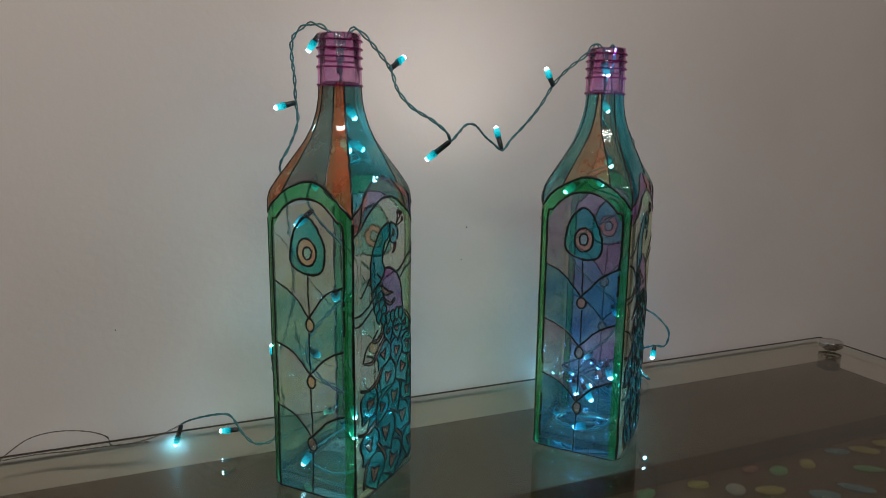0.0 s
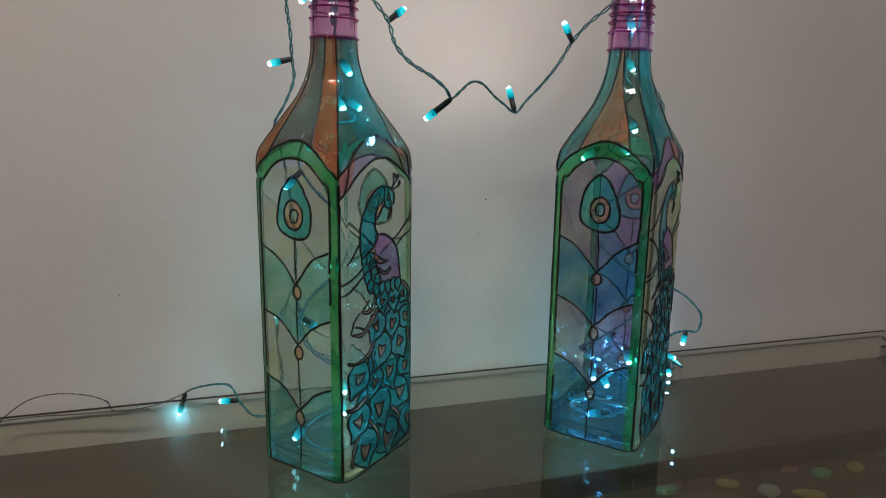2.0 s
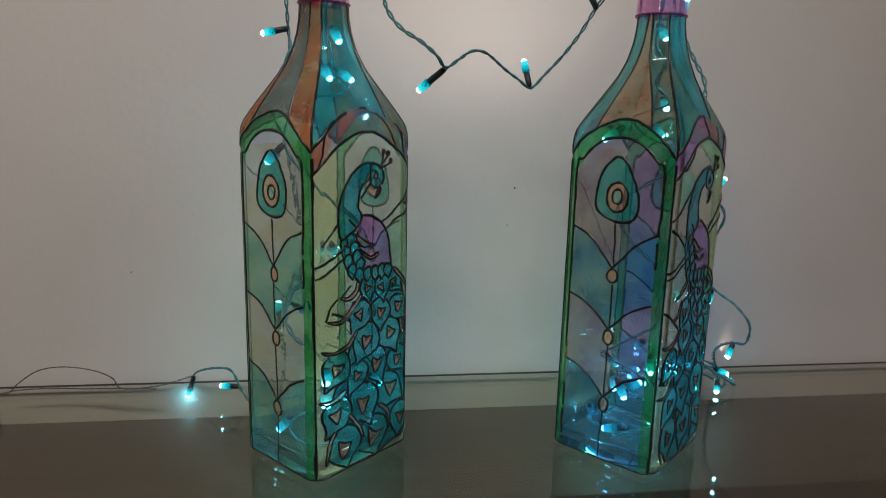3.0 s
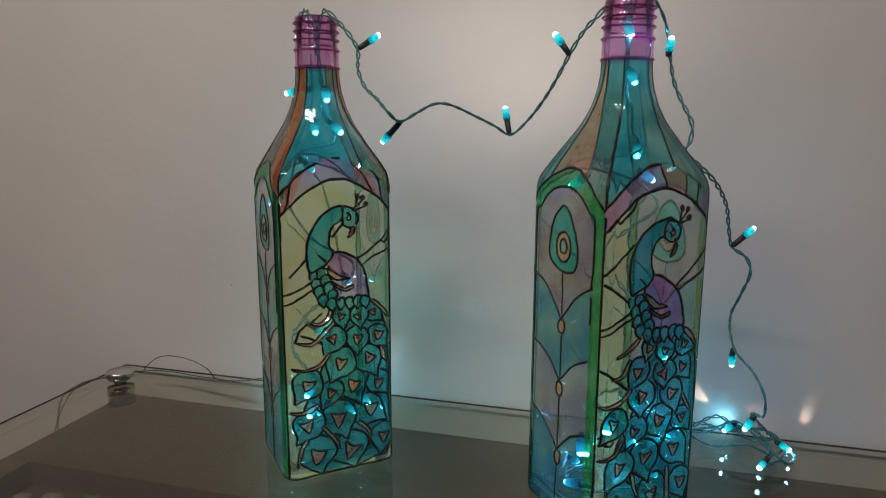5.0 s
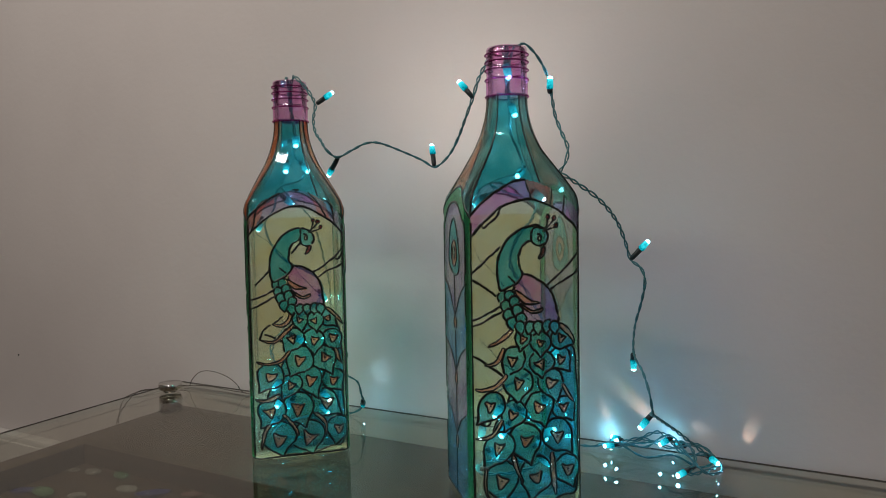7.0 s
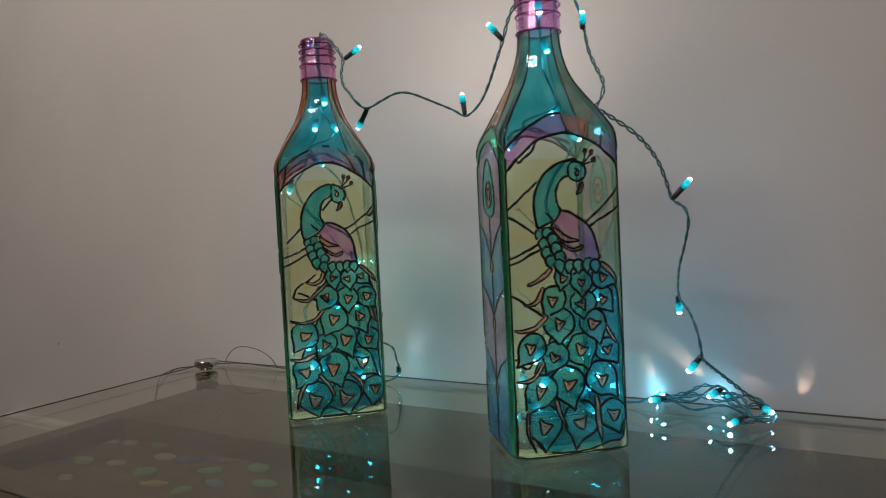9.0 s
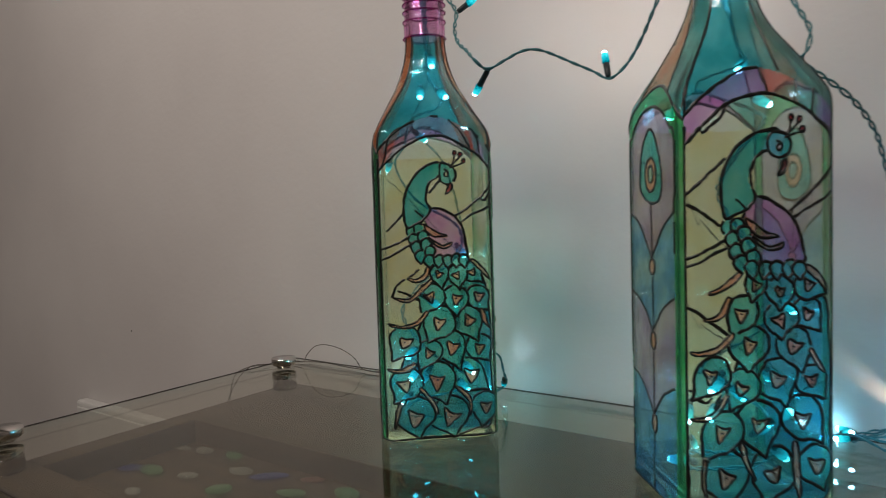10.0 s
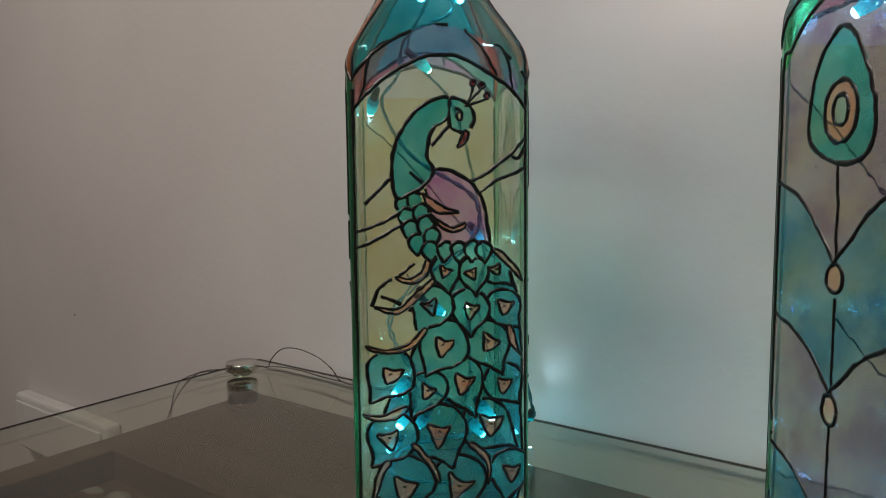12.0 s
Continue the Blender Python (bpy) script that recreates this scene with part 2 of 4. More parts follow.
# added strips: the edge's refracted darkness put into their colour
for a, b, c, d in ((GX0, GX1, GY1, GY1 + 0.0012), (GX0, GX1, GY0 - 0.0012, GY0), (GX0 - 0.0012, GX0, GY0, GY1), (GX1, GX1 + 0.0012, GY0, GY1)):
    part("edge_line", box(a, b, c, d, -0.0010, 0.0002), EDGE_LINE, pane, "opaque strip drawn as the dark line of the glass edge")
for sx in (-0.134, 0.717):
    for sy in (0.257, 0.519):
        v, f = lathe([(0.0, -GT), (0.0118, -GT), (0.0122, -GT - 0.0006), (0.0122, ZT), (0.0, ZT)], 32)
        post = mesh_part("standoff", [(a + sx, b + sy, c) for a, b, c in v], f, CHROME, table, "chrome glass standoff")
        v, f = lathe([(0.0, 0.0003), (0.0070, 0.0003), (0.0070, 0.0016), (0.0108, 0.0030), (0.0126, 0.0046), (0.0127, 0.0098), (0.0122, 0.0106), (0.0, 0.0110)], 36)
        mesh_part("cap", [(a + sx, b + sy, c) for a, b, c in v], f, CHROME, post, "bevelled chrome cap")


# ---- glass pebbles in the tray ----
PEBBLE = {"green": ((0.55, 0.85, 0.60), "pale green"), "clear": ((0.86, 0.88, 0.86), "clear"), "yellow": ((0.86, 0.82, 0.40), "yellow"),
          "blue": ((0.20, 0.30, 0.85), "blue"), "rose": ((0.80, 0.55, 0.50), "rose"), "sea": ((0.50, 0.72, 0.82), "sea-blue")}
PEBBLE_MAT = {k: stain(k + "_pebble_glass", c, c, 0.22, 0.07) for k, (c, _) in PEBBLE.items()}


def pebble(x, y, long, wide, turn, tone):
    bm = bmesh.new()
    bmesh.ops.create_icosphere(bm, subdivisions=2, radius=1)
    for v in bm.verts:
        k = 1 + 0.10 * noise.noise(v.co * 1.7 + Vector((x * 40, y * 40, 0)))
        v.co = Vector((v.co.x * long * k, v.co.y * wide * k, (v.co.z * 0.42 + 0.42) * wide))
    ob = part("glass_pebble", bm, PEBBLE_MAT[tone], None, "", True)
    ob.matrix_world = pose(x, y, RZ + 0.0004, 0, 0, turn)
    tagged(ob, PEBBLE[tone][1] + " polished glass pebble lying in the tray", "glass pebble", "pebbles in the tray")


for row in ((-0.112, 0.385, 8, 4, 20, "clear"), (-0.088, 0.389, 9, 6, 10, "clear"), (-0.056, 0.395, 10, 6, -8, "green"), (-0.086, 0.340, 13, 7, 0, "green"),
            (-0.052, 0.349, 9, 5, 30, "clear"), (-0.023, 0.376, 11, 6, 15, "clear"), (-0.107, 0.335, 11, 5, 35, "blue"), (-0.007, 0.344, 10, 7, 50, "green"),
            (0.004, 0.381, 16, 5, 40, "blue"), (0.042, 0.369, 12, 5, 25, "green"), (0.078, 0.388, 11, 7, 0, "green"), (0.022, 0.331, 13, 5, 20, "yellow"),
            (0.106, 0.366, 12, 6, 12, "green"), (0.037, 0.394, 10, 4, 30, "rose"), (0.068, 0.352, 10, 5, 0, "sea"), (-0.061, 0.310, 8, 5, 0, "clear"), (0.055, 0.331, 9, 5, 60, "green"),
            (0.354, 0.393, 10, 6, 10, "green"), (0.404, 0.389, 10, 6, -20, "yellow"), (0.427, 0.371, 9, 8, 20, "clear"), (0.454, 0.361, 13, 6, -22, "yellow"),
            (0.467, 0.394, 9, 5, 0, "rose"), (0.487, 0.382, 10, 7, 10, "green"), (0.521, 0.382, 9, 7, 40, "yellow"), (0.569, 0.390, 12, 5, -25, "sea"),
            (0.595, 0.382, 14, 6, -40, "yellow"), (0.627, 0.385, 13, 6, -20, "yellow"), (0.566, 0.357, 14, 5, -30, "green"), (0.526, 0.338, 15, 5, -45, "sea"), (0.491, 0.340, 13, 6, -30, "sea")):
    pebble(row[0], row[1], row[2] / 1000, row[3] / 1000, row[4], row[5])


# ---- the bottle's form ----
BW, BD, BR = 0.079, 0.0709, 0.009
FLAT = (BW / 2 - BR, BD / 2 - BR)
HALF = tuple(f + BR * math.pi / 4 for f in FLAT)
PROFILE = ((0.0, 1.0), (0.2, 1.0), (0.205, 0.993), (0.210, 0.965), (0.220, 0.85), (0.232, 0.70), (0.242, 0.565), (0.252, 0.46), (0.262, 0.385), (0.270, 0.352), (0.280, 0.340))


def bottle_points(face, s, z, off=0.0):
    """Places on the bottle: s metres along a face from its middle line, z metres up, off metres proud. Arrays in, array out."""
    s, z = np.asarray(s, float), np.asarray(z, float)
    flat, half = FLAT[face % 2], HALF[face % 2]
    other = (BD if face % 2 == 0 else BW) / 2
    c = np.clip(s, -flat, flat)
    ang = (s - c) / BR
    x = c + BR * np.sin(ang)
    y = -(other - BR) - BR * np.cos(ang)
    nx, ny = np.sin(ang), -np.cos(ang)
    u = s / half * math.pi / 4
    scale = np.interp(z, [p[0] for p in PROFILE], [p[1] for p in PROFILE])
    m = np.clip((z - 0.206) / 0.052, 0, 1)
    m = m * m * (3 - 2 * m)
    foot = np.clip((0.004 - z) / 0.004, 0, 1)
    shrink = 1 - 0.10 * foot ** 2
    cr = scale * BW / 2
    px = (1 - m) * x * scale * shrink + m * cr * np.sin(u)
    py = (1 - m) * y * scale * shrink - m * cr * np.cos(u)
    qx, qy = (1 - m) * nx + m * np.sin(u), (1 - m) * ny - m * np.cos(u)
    slope = np.gradient(np.interp(np.arange(0, 0.3, 0.001), [p[0] for p in PROFILE], [p[1] for p in PROFILE]))
    lean = np.interp(z, np.arange(0, 0.3, 0.001), -slope * BW / 2 / 0.001)
    ln = np.sqrt(qx ** 2 + qy ** 2 + lean ** 2)
    px, py, pz = px + off * qx / ln, py + off * qy / ln, z + off * lean / ln
    w = face * math.pi / 2
    return np.stack([px * math.cos(w) - py * math.sin(w), px * math.sin(w) + py * math.cos(w), pz], -1)


def bottle_body():
    """Outer and inner wall of the glass, joined at the rim and closed below."""
    heights = [0.0, 0.001, 0.0025, 0.004, 0.008] + list(np.linspace(0.02, 0.2, 10)) + list(np.linspace(0.2035, 0.2785, 26))
    ring = [(k, t) for k in range(4) for t in np.concatenate([np.linspace(-1, -FLAT[k % 2] / HALF[k % 2], 5), np.linspace(-0.6, 0.6, 5), np.linspace(FLAT[k % 2] / HALF[k % 2], 1, 5)[:-1]])]
    n = len(ring)

    def loop(z, off):
        return [bottle_points(k, t * HALF[k % 2], z, off) for k, t in ring]

    def circle(r, z):
        out = []
        for k, t in ring:
            a = k * math.pi / 2 + t * math.pi / 4 - math.pi / 2
            out.append(np.array([r * math.cos(a), r * math.sin(a), z]))
        return out

    rows = [loop(z, 0.0) for z in heights]
    rows += [circle(r, z) for r, z in ((0.0132, 0.2790), (0.0132, 0.3100), (0.0126, 0.3110), (0.0108, 0.3110), (0.0100, 0.3100), (0.0100, 0.2820))]
    rows += [loop(z, -0.0032) for z in reversed([h for h in heights if h >= 0.008])]
    v = [p for r in rows for p in r]
    f = []
    for j in range(len(rows) - 1):
        for i in range(n):
            k = (i + 1) % n
            f.append((j * n + i, j * n + k, (j + 1) * n + k, (j + 1) * n + i))
    f.append(tuple(range(n - 1, -1, -1)))
    f.append(tuple(range((len(rows) - 1) * n, len(rows) * n)))
    return v, f


# ---- painting on the bottle: closed shapes laid over one another, edged with raised liner ----
def inside(poly, x, y):
    hit = np.zeros(x.shape, bool)
    px, py = poly[:, 0], poly[:, 1]
    for i in range(len(poly)):
        x0, y0, x1, y1 = px[i - 1], py[i - 1], px[i], py[i]
        if y0 == y1:
            continue
        cross = (y0 > y) != (y1 > y)
        hit ^= cross & (x < (x1 - x0) * (y - y0) / (y1 - y0) + x0)
    return hit


class Art:
    """One painted face, in millimetres: s across from the middle line, z up."""

    def __init__(self, face):
        self.face, self.shapes, self.lines = face, [], []
        self.half = HALF[face % 2] * 1000

    def shape(self, name, paint, pts, line=0.6, smooth=True, closed=True):
        pts = spline(pts, 5, closed) if smooth else np.array(pts, float)
        self.shapes.append((name, paint, pts))
        if line:
            self.lines.append((np.vstack([pts, pts[:1]]), line, len(self.shapes)))

    def stroke(self, pts, line=0.55, over=True):
        self.lines.append((spline(pts, 6), line, 10 ** 6 if over else len(self.shapes)))

    def oval(self, name, paint, x, z, a, b, line=0.5, tilt=0.0):
        w = np.linspace(0, 2 * math.pi, 20, endpoint=False)
        c, s = math.cos(tilt), math.sin(tilt)
        self.shape(name, paint, np.stack([x + a * np.cos(w) * c - b * np.sin(w) * s, z + a * np.cos(w) * s + b * np.sin(w) * c], 1), line, False)

    def build(self, parent):
        H, cell = self.half, 0.9
        ns, nz = int(2 * H / cell), int((279.0 - 1.5) / cell)
        ds, dz = 2 * H / ns, (279.0 - 1.5) / nz
        sx = -H + ds * (np.arange(ns) + 0.5)
        sz = 1.5 + dz * (np.arange(nz) + 0.5)
        gx, gz = np.meshgrid(sx, sz)
        owner = np.full(gx.shape, -1)
        for i, (_, _, pts) in enumerate(self.shapes):
            lo, hi = pts.min(0), pts.max(0)
            a, b = np.searchsorted(sx, (lo[0], hi[0]))
            c, d = np.searchsorted(sz, (lo[1], hi[1]))
            if b > a and d > c:
                sub = owner[c:d, a:b]
                sub[inside(pts, gx[c:d, a:b], gz[c:d, a:b])] = i
        for i, (name, paint, _) in enumerate(self.shapes):
            js, is_ = np.nonzero(owner == i)
            if not len(js):
                continue
            index, quads = {}, []

            def corner(j, k):
                return index.setdefault((j, k), len(index))

            for j, k in zip(js, is_):
                quads.append((corner(j, k), corner(j, k + 1), corner(j + 1, k + 1), corner(j + 1, k)))
            keys = np.array(list(index))
            v = bottle_points(self.face, (-H + ds * keys[:, 1]) / 1000, (1.5 + dz * keys[:, 0]) / 1000, 0.0004)
            mesh_part(name, v, quads, PAINT[paint], parent)
        verts, faces = [], []
        rng = np.random.default_rng(7 + self.face)
        for pts, width, level in self.lines:
            line = resample(pts, 1.3)
            waver = np.cumsum(rng.normal(0, 0.16, line.shape), axis=0)
            waver -= np.linspace(0, 1, len(line))[:, None] * waver[-1]
            line = line + np.clip(waver, -0.7, 0.7) + rng.normal(0, 0.07, line.shape)
            keep = (np.abs(line[:, 0]) <= H + 1.5) & (line[:, 1] > 1.0) & (line[:, 1] < 279.5)
            line[:, 0] = np.clip(line[:, 0], -H, H)
            for _, _, poly in self.shapes[level:]:
                keep &= ~inside(poly, line[:, 0], line[:, 1])
            start = None
            for q in range(len(line) + 1):
                on = q < len(line) and keep[q]
                if on and start is None:
                    start = q
                if not on and start is not None:
                    if q - start >= 2:
                        self.bead(line[start:q], width, verts, faces, rng)
                    start = None
        mesh_part("relief_outline", verts, faces, LINER, parent, "raised black outliner")

    def bead(self, line, width, verts, faces, rng):
        t = np.gradient(line, axis=0)
        t /= np.linalg.norm(t, axis=1)[:, None] + 1e-9
        nrm = np.stack([-t[:, 1], t[:, 0]], 1)
        w = 1.32 * width * (1 + 0.22 * rng.normal(0, 1, len(line)))
        w = np.clip(w, 0.5 * width, 1.5 * width)
        # the face narrows on the shoulder, the bead does not
        wide = 1 / np.clip(np.interp(line[:, 1] / 1000, [p[0] for p in PROFILE], [p[1] for p in PROFILE]), 0.42, 1)
        base = len(verts)
        for side, up in ((-1.0, 0.25), (-0.6, 0.75), (0.0, 0.95), (0.6, 0.75), (1.0, 0.25)):
            q = line + nrm * (w * side)[:, None] * np.stack([wide, np.ones_like(wide)], 1)
            verts.extend(bottle_points(self.face, q[:, 0] / 1000, q[:, 1] / 1000, (0.0003 + 0.0007 * up)))
        n = len(line)
        for k in range(4):
            for i in range(n - 1):
                faces.append((base + k * n + i, base + k * n + i + 1, base + (k + 1) * n + i + 1, base + (k + 1) * n + i))


def arch(h, side, top, n=13, power=2.0):
    """An arch line from -h to h: z at the sides and at the crown."""
    x = np.linspace(-h, h, n)
    return [(a, side + (top - side) * (1 - abs(a / h) ** power)) for a in x]


def plume(art, c, tip, a, heart=True, paint="teal"):
    c, tip = np.array(c, float), np.array(tip, float)
    d = tip - c
    ln = np.linalg.norm(d)
    d /= ln
    p = np.array([-d[1], d[0]])
    rnd = random.Random(int(c[0] * 91 + c[1] * 37))
    wob = [1 + rnd.uniform(-0.09, 0.09) for _ in range(7)]
    right = [c + d * 0.70 * ln + p * 0.36 * a * wob[0], c + d * 0.34 * ln + p * 0.80 * a * wob[1], c - d * 0.12 * a + p * 0.99 * a * wob[1], c - d * 0.75 * a + p * 0.78 * a * wob[2], c - d * 1.15 * a]
    left = [c - d * 0.75 * a - p * 0.78 * a * wob[3], c - d * 0.12 * a - p * 0.99 * a * wob[4], c + d * 0.34 * ln - p * 0.80 * a * wob[4], c + d * 0.70 * ln - p * 0.36 * a * wob[5]]
    if heart:
        tip = tip + d * 0.14 * a + p * rnd.uniform(-0.12, 0.12) * a
    art.shape("plume", paint, spline([tip] + right + left + [tip], 5)[:-1], 0.6, False)
    if heart:
        k = 0.43 * a * wob[6]
        turn = Matrix.Rotation(rnd.uniform(-0.45, 0.45), 2)
        pts = [c + (0, -1.05 * k), c + (0.75 * k, 0.1 * k), c + (0.95 * k, 0.75 * k), c + (0.3 * k, 0.55 * k), c + (-0.3 * k, 0.62 * k), c + (-0.95 * k, 0.8 * k), c + (-0.7 * k, 0.0)]
        pts = [c + np.array(turn @ Vector((q - c) * (1 + rnd.uniform(-0.14, 0.14)))) for q in pts]
        art.shape("plume_heart", "peach", pts, 0.5)
        art.oval("heart_dot", "crimson", c[0], c[1] + 0.15 * k, 0.55, 0.6, 0.35)


def barb(art, pts, wide=1.4):
    mid = spline(pts, 6)
    t = np.gradient(mid, axis=0)
    t /= np.linalg.norm(t, axis=1)[:, None]
    nrm = np.stack([-t[:, 1], t[:, 0]], 1)
    w = wide * np.sin(np.linspace(0.05, 0.75, len(mid)) * math.pi)[:, None]
    art.shape("barb", "peach", np.vstack([mid + nrm * w, (mid - nrm * w)[::-1]]), 0.45, False)


def shoulder(art, base, sides, split):
    """Panels above the arch, up to the neck."""
    h = art.half
    art.shape("shoulder_panel", base, [(-h, 190), (h, 190), (h, 279), (-h, 279)], 0, False)
    for k, (paint, lower, upper) in enumerate(sides):
        if not paint:
            continue
        sg = -1 if k == 0 else 1
        edge = spline([(sg * lower * h, 196), (sg * (lower * 0.8 + upper * 0.2) * h, 228), (sg * (lower * 0.3 + upper * 0.7) * h, 255), (sg * upper * h, 279)], 6)
        art.shape("shoulder_panel", paint, np.vstack([edge, [(sg * h, 279), (sg * h, 190)]]), 0, False)
        art.stroke(edge, 0.5, False)
    for s0, s1 in split:
        art.stroke([(s0 * h, 205), (s0 * 0.7 * h + s1 * 0.3 * h, 232), (s1 * h, 279)], 0.45, False)
    for sg in (-1, 1):
        art.stroke([(sg * h, 190), (sg * h, 235), (sg * h, 279)], 0.45, False)


def border(art):
    h = art.half
    for sg in (-1, 1):
        art.stroke([(sg * (h - 0.3), 4), (sg * (h - 0.2), 100), (sg * (h - 0.3), 192)], 0.42)
    art.stroke([(-h, 3), (0, 2.6), (h, 3)], 0.6)


def peacock_face(face, band, neck, head, body, slate, plumes, barbs, twigs, bird=True):
    art = Art(face)
    h = art.half
    shoulder(art, "shoulder_teal", ((None, 0, 0), slate), ())
    outer, inner = arch(h, 197, 219.5), arch(h, 183.5, 206.4) if bird else arch(h, 196, 214)
    art.shape("arch_band", band[0][0], outer + [(h, 2), (-h, 2)], 0, False)
    art.stroke(outer, 0.65, False)
    for paint, top, low in band[1:]:
        art.shape("arch_band", paint, [q for q in outer if q[0] > top] + [(h, 180), (low, 180)] + [(top, 219.5 - 22.5 * (top / h) ** 2)], 0, False)
        art.stroke([(top, 219.5 - 22.5 * (top / h) ** 2), (top * 0.45 + low * 0.55, 208), (low, 206.4 - 22.9 * (low / h) ** 2)], 0.45, False)
    art.shape("background", "pale_yellow" if bird else "plain", inner + [(h, 2), (-h, 2)], 0, False)
    if not bird:
        art.shape("background", "yellow", [(-h + 1, 197), (h - 1, 197), (h - 1, 2), (-h + 1, 2)], 0, False)
    art.stroke(inner, 0.65, False)
    for t in twigs:
        art.stroke(t, 0.62 if bird else 0.32, False)
    if bird:
        art.shape("tail", "deep_teal", [(-3, 124), (20, 124), (29, 113), (34, 100), (35, 60), (35, 14), (24, 9), (8, 5), (-17, 6), (-26, 16), (-29, 40), (-22, 62), (-12, 82), (-10, 100), (-5, 112)], 0.55)
        for c, tip, a in reversed(plumes):
            plume(art, c, tip, 1.06 * a)
        for b in barbs:
            barb(art, b)
        art.shape("bird_body", "pink", body, 0.65)
        for i, (x, z) in enumerate(((-16.9, 143.2), (-11.8, 144.2), (-15.3, 138.1), (-9.1, 140.2), (-13.6, 132.3), (-7.4, 134.8), (-10.9, 126.6), (-4.6, 129.2), (-5.2, 123.4), (1.0, 123.4), (7.2, 122.8), (13.4, 123.2), (18.6, 122.6))):
            plume(art, (x, z), (x + 0.5 - 1.2 * (i % 2), z - 5.4), 3.5, False)
        art.shape("wing_plume", "salmon", [(-8.3, 148), (-3.9, 145.1), (1.8, 141.1), (8.6, 139), (-0.6, 139.2), (-6.2, 143.5)], 0.5)
        art.shape("wing_plume", "salmon", [(-5.1, 139.5), (0.5, 135.4), (5.1, 133.6), (10.3, 135.7), (9.1, 132.9), (3.9, 131.9), (-1.8, 134.9)], 0.5)
        art.shape("bird_neck", "teal", neck, 0.65)
        art.stroke([(-13.5, 157.2), (-8.5, 152.5)], 0.5)
        art.shape("bird_head", "teal", head, 0.65)
        hx, hz = head[2][0] - 4.2, head[2][1] - 5.0
        art.oval("bird_eye", "plain", hx, hz + 0.2, 1.3, 1.9, 0.5, -0.3)
        art.stroke([(hx - 1.8, hz + 3.4), (hx + 0.6, hz + 2.8), (hx + 1.4, hz + 0.6)], 0.5)
        bx, bz = hx + 2.6, hz - 6.3
        art.shape("beak", "crimson", [(bx - 0.6, bz + 0.2), (bx + 1.4, bz), (bx + 0.6, bz - 3.9), (bx - 3.6, bz - 6.9), (bx - 2.0, bz - 3.4)], 0.5)
        for dx, dz in ((1.6, 8.6), (5.6, 7.8), (7.4, 3.2)):
            art.stroke([(hx + 2.4, hz + 4.3), (hx + 4.2 + dx * 0.4, hz + 4.4 + dz * 0.5), (hx + 4.2 + dx, hz + 4.4 + dz)], 0.45)
            art.oval("crest_bead", "crimson", hx + 4.2 + dx, hz + 5.2 + dz, 1.4, 1.5, 0.45)
    border(art)
    return art


def feather_face(face, base, sides, split, top, second, third, fourth):
    art = Art(face)
    h = art.half
    shoulder(art, base, sides, split)
    outer, inner = arch(h, 195, 217.5), arch(27.2, 186, 205.5, 15, 2.4)
    art.shape("green_border", "green", outer + [(h, 2), (-h, 2)], 0, False)
    art.stroke(outer, 0.65, False)
    art.shape("pane_paint", top, inner + [(27.2, 2), (-27.2, 2)], 0, False)
    art.stroke([(-27.2, 3)] + [(-27.2, 60), (-27.2, 130)] + inner + [(27.2, 130), (27.2, 60), (27.2, 3)], 0.6, False)
    for z0, z1, paint in ((151, 127.5, second), (108.5, 89.5, third), (64, 45.2, fourth)):
        left = spline([(-27.2, z0), (-12.5, z0 - (z0 - z1) * 0.33), (0.3, z1)], 6)
        right = spline([(0.3, z1), (13.5, z0 - (z0 - z1) * 0.30), (27.2, z0 + 1)], 6)
        art.shape("pane_paint", paint, np.vstack([left, right[1:], [(27.2, 2), (-27.2, 2)]]), 0, False)
        art.stroke(left, 0.55)
        art.stroke(right, 0.55)
    art.stroke([(0.2, 157), (0.8, 100), (0, 3)], 0.42, False)
    for z in (123.4, 84.2, 40.2):
        art.oval("bud", "peach", 0.9, z, 3.3, 4.5, 0.55)
    art.shape("eye_feather", "teal", [(0, 195), (8, 188), (13.4, 172.5), (11.4, 160), (0, 156.6), (-12.6, 161.5), (-14.1, 172), (-9.2, 188)], 0.65)
    art.oval("feather_ring", "peach", 0.0, 171.8, 7.2, 8.8, 0.6)
    art.oval("feather_eye", "pale_teal", 0.2, 171.6, 3.2, 4.3, 0.55)
    border(art)
    return art


def bottle(place, turn, label, arts):
    b = tagged(thing("painted_bottle", place, turn), label, "bottle")
    v, f = bottle_body()
    glass = mesh_part("glass_body", v, f, BOTTLE_GLASS, b, "clear square glass bottle body")
    glass.visible_shadow = False
    prof = [(0.0134, 0.2790), (0.0149, 0.2792), (0.0151, 0.2806), (0.0146, 0.2818), (0.0145, 0.2900), (0.0149, 0.2910), (0.0149, 0.2925), (0.0141, 0.2935), (0.0140, 0.2965)]
    for z in (0.2968, 0.3022, 0.3074):
        prof += [(0.0140, z), (0.0146, z + 0.0006), (0.0148, z + 0.0014), (0.0146, z + 0.0022), (0.0140, z + 0.0030)]
    prof += [(0.0140, 0.3122), (0.0136, 0.3133), (0.0128, 0.3134)]
    v, f = lathe([(r, z - 0.002) for r, z in prof], 48)
    collar = mesh_part("threaded_neck", v, f, PINK_FINISH, b, "pink-stained screw-thread neck")
    for z in (0.2802, 0.2916, 0.2982, 0.3036, 0.3088):
        ring = [(0.0150 * math.cos(i * math.pi / 24), 0.0150 * math.sin(i * math.pi / 24), z - 0.002 + 0.0004 * math.sin(i * math.pi / 24)) for i in range(49)]
        v, f = tube(np.array(ring), 0.00055, 6)
        mesh_part("thread_ridge", v, f, PINK_RIDGE, collar)
    for a in arts:
        a.build(b)
    return b


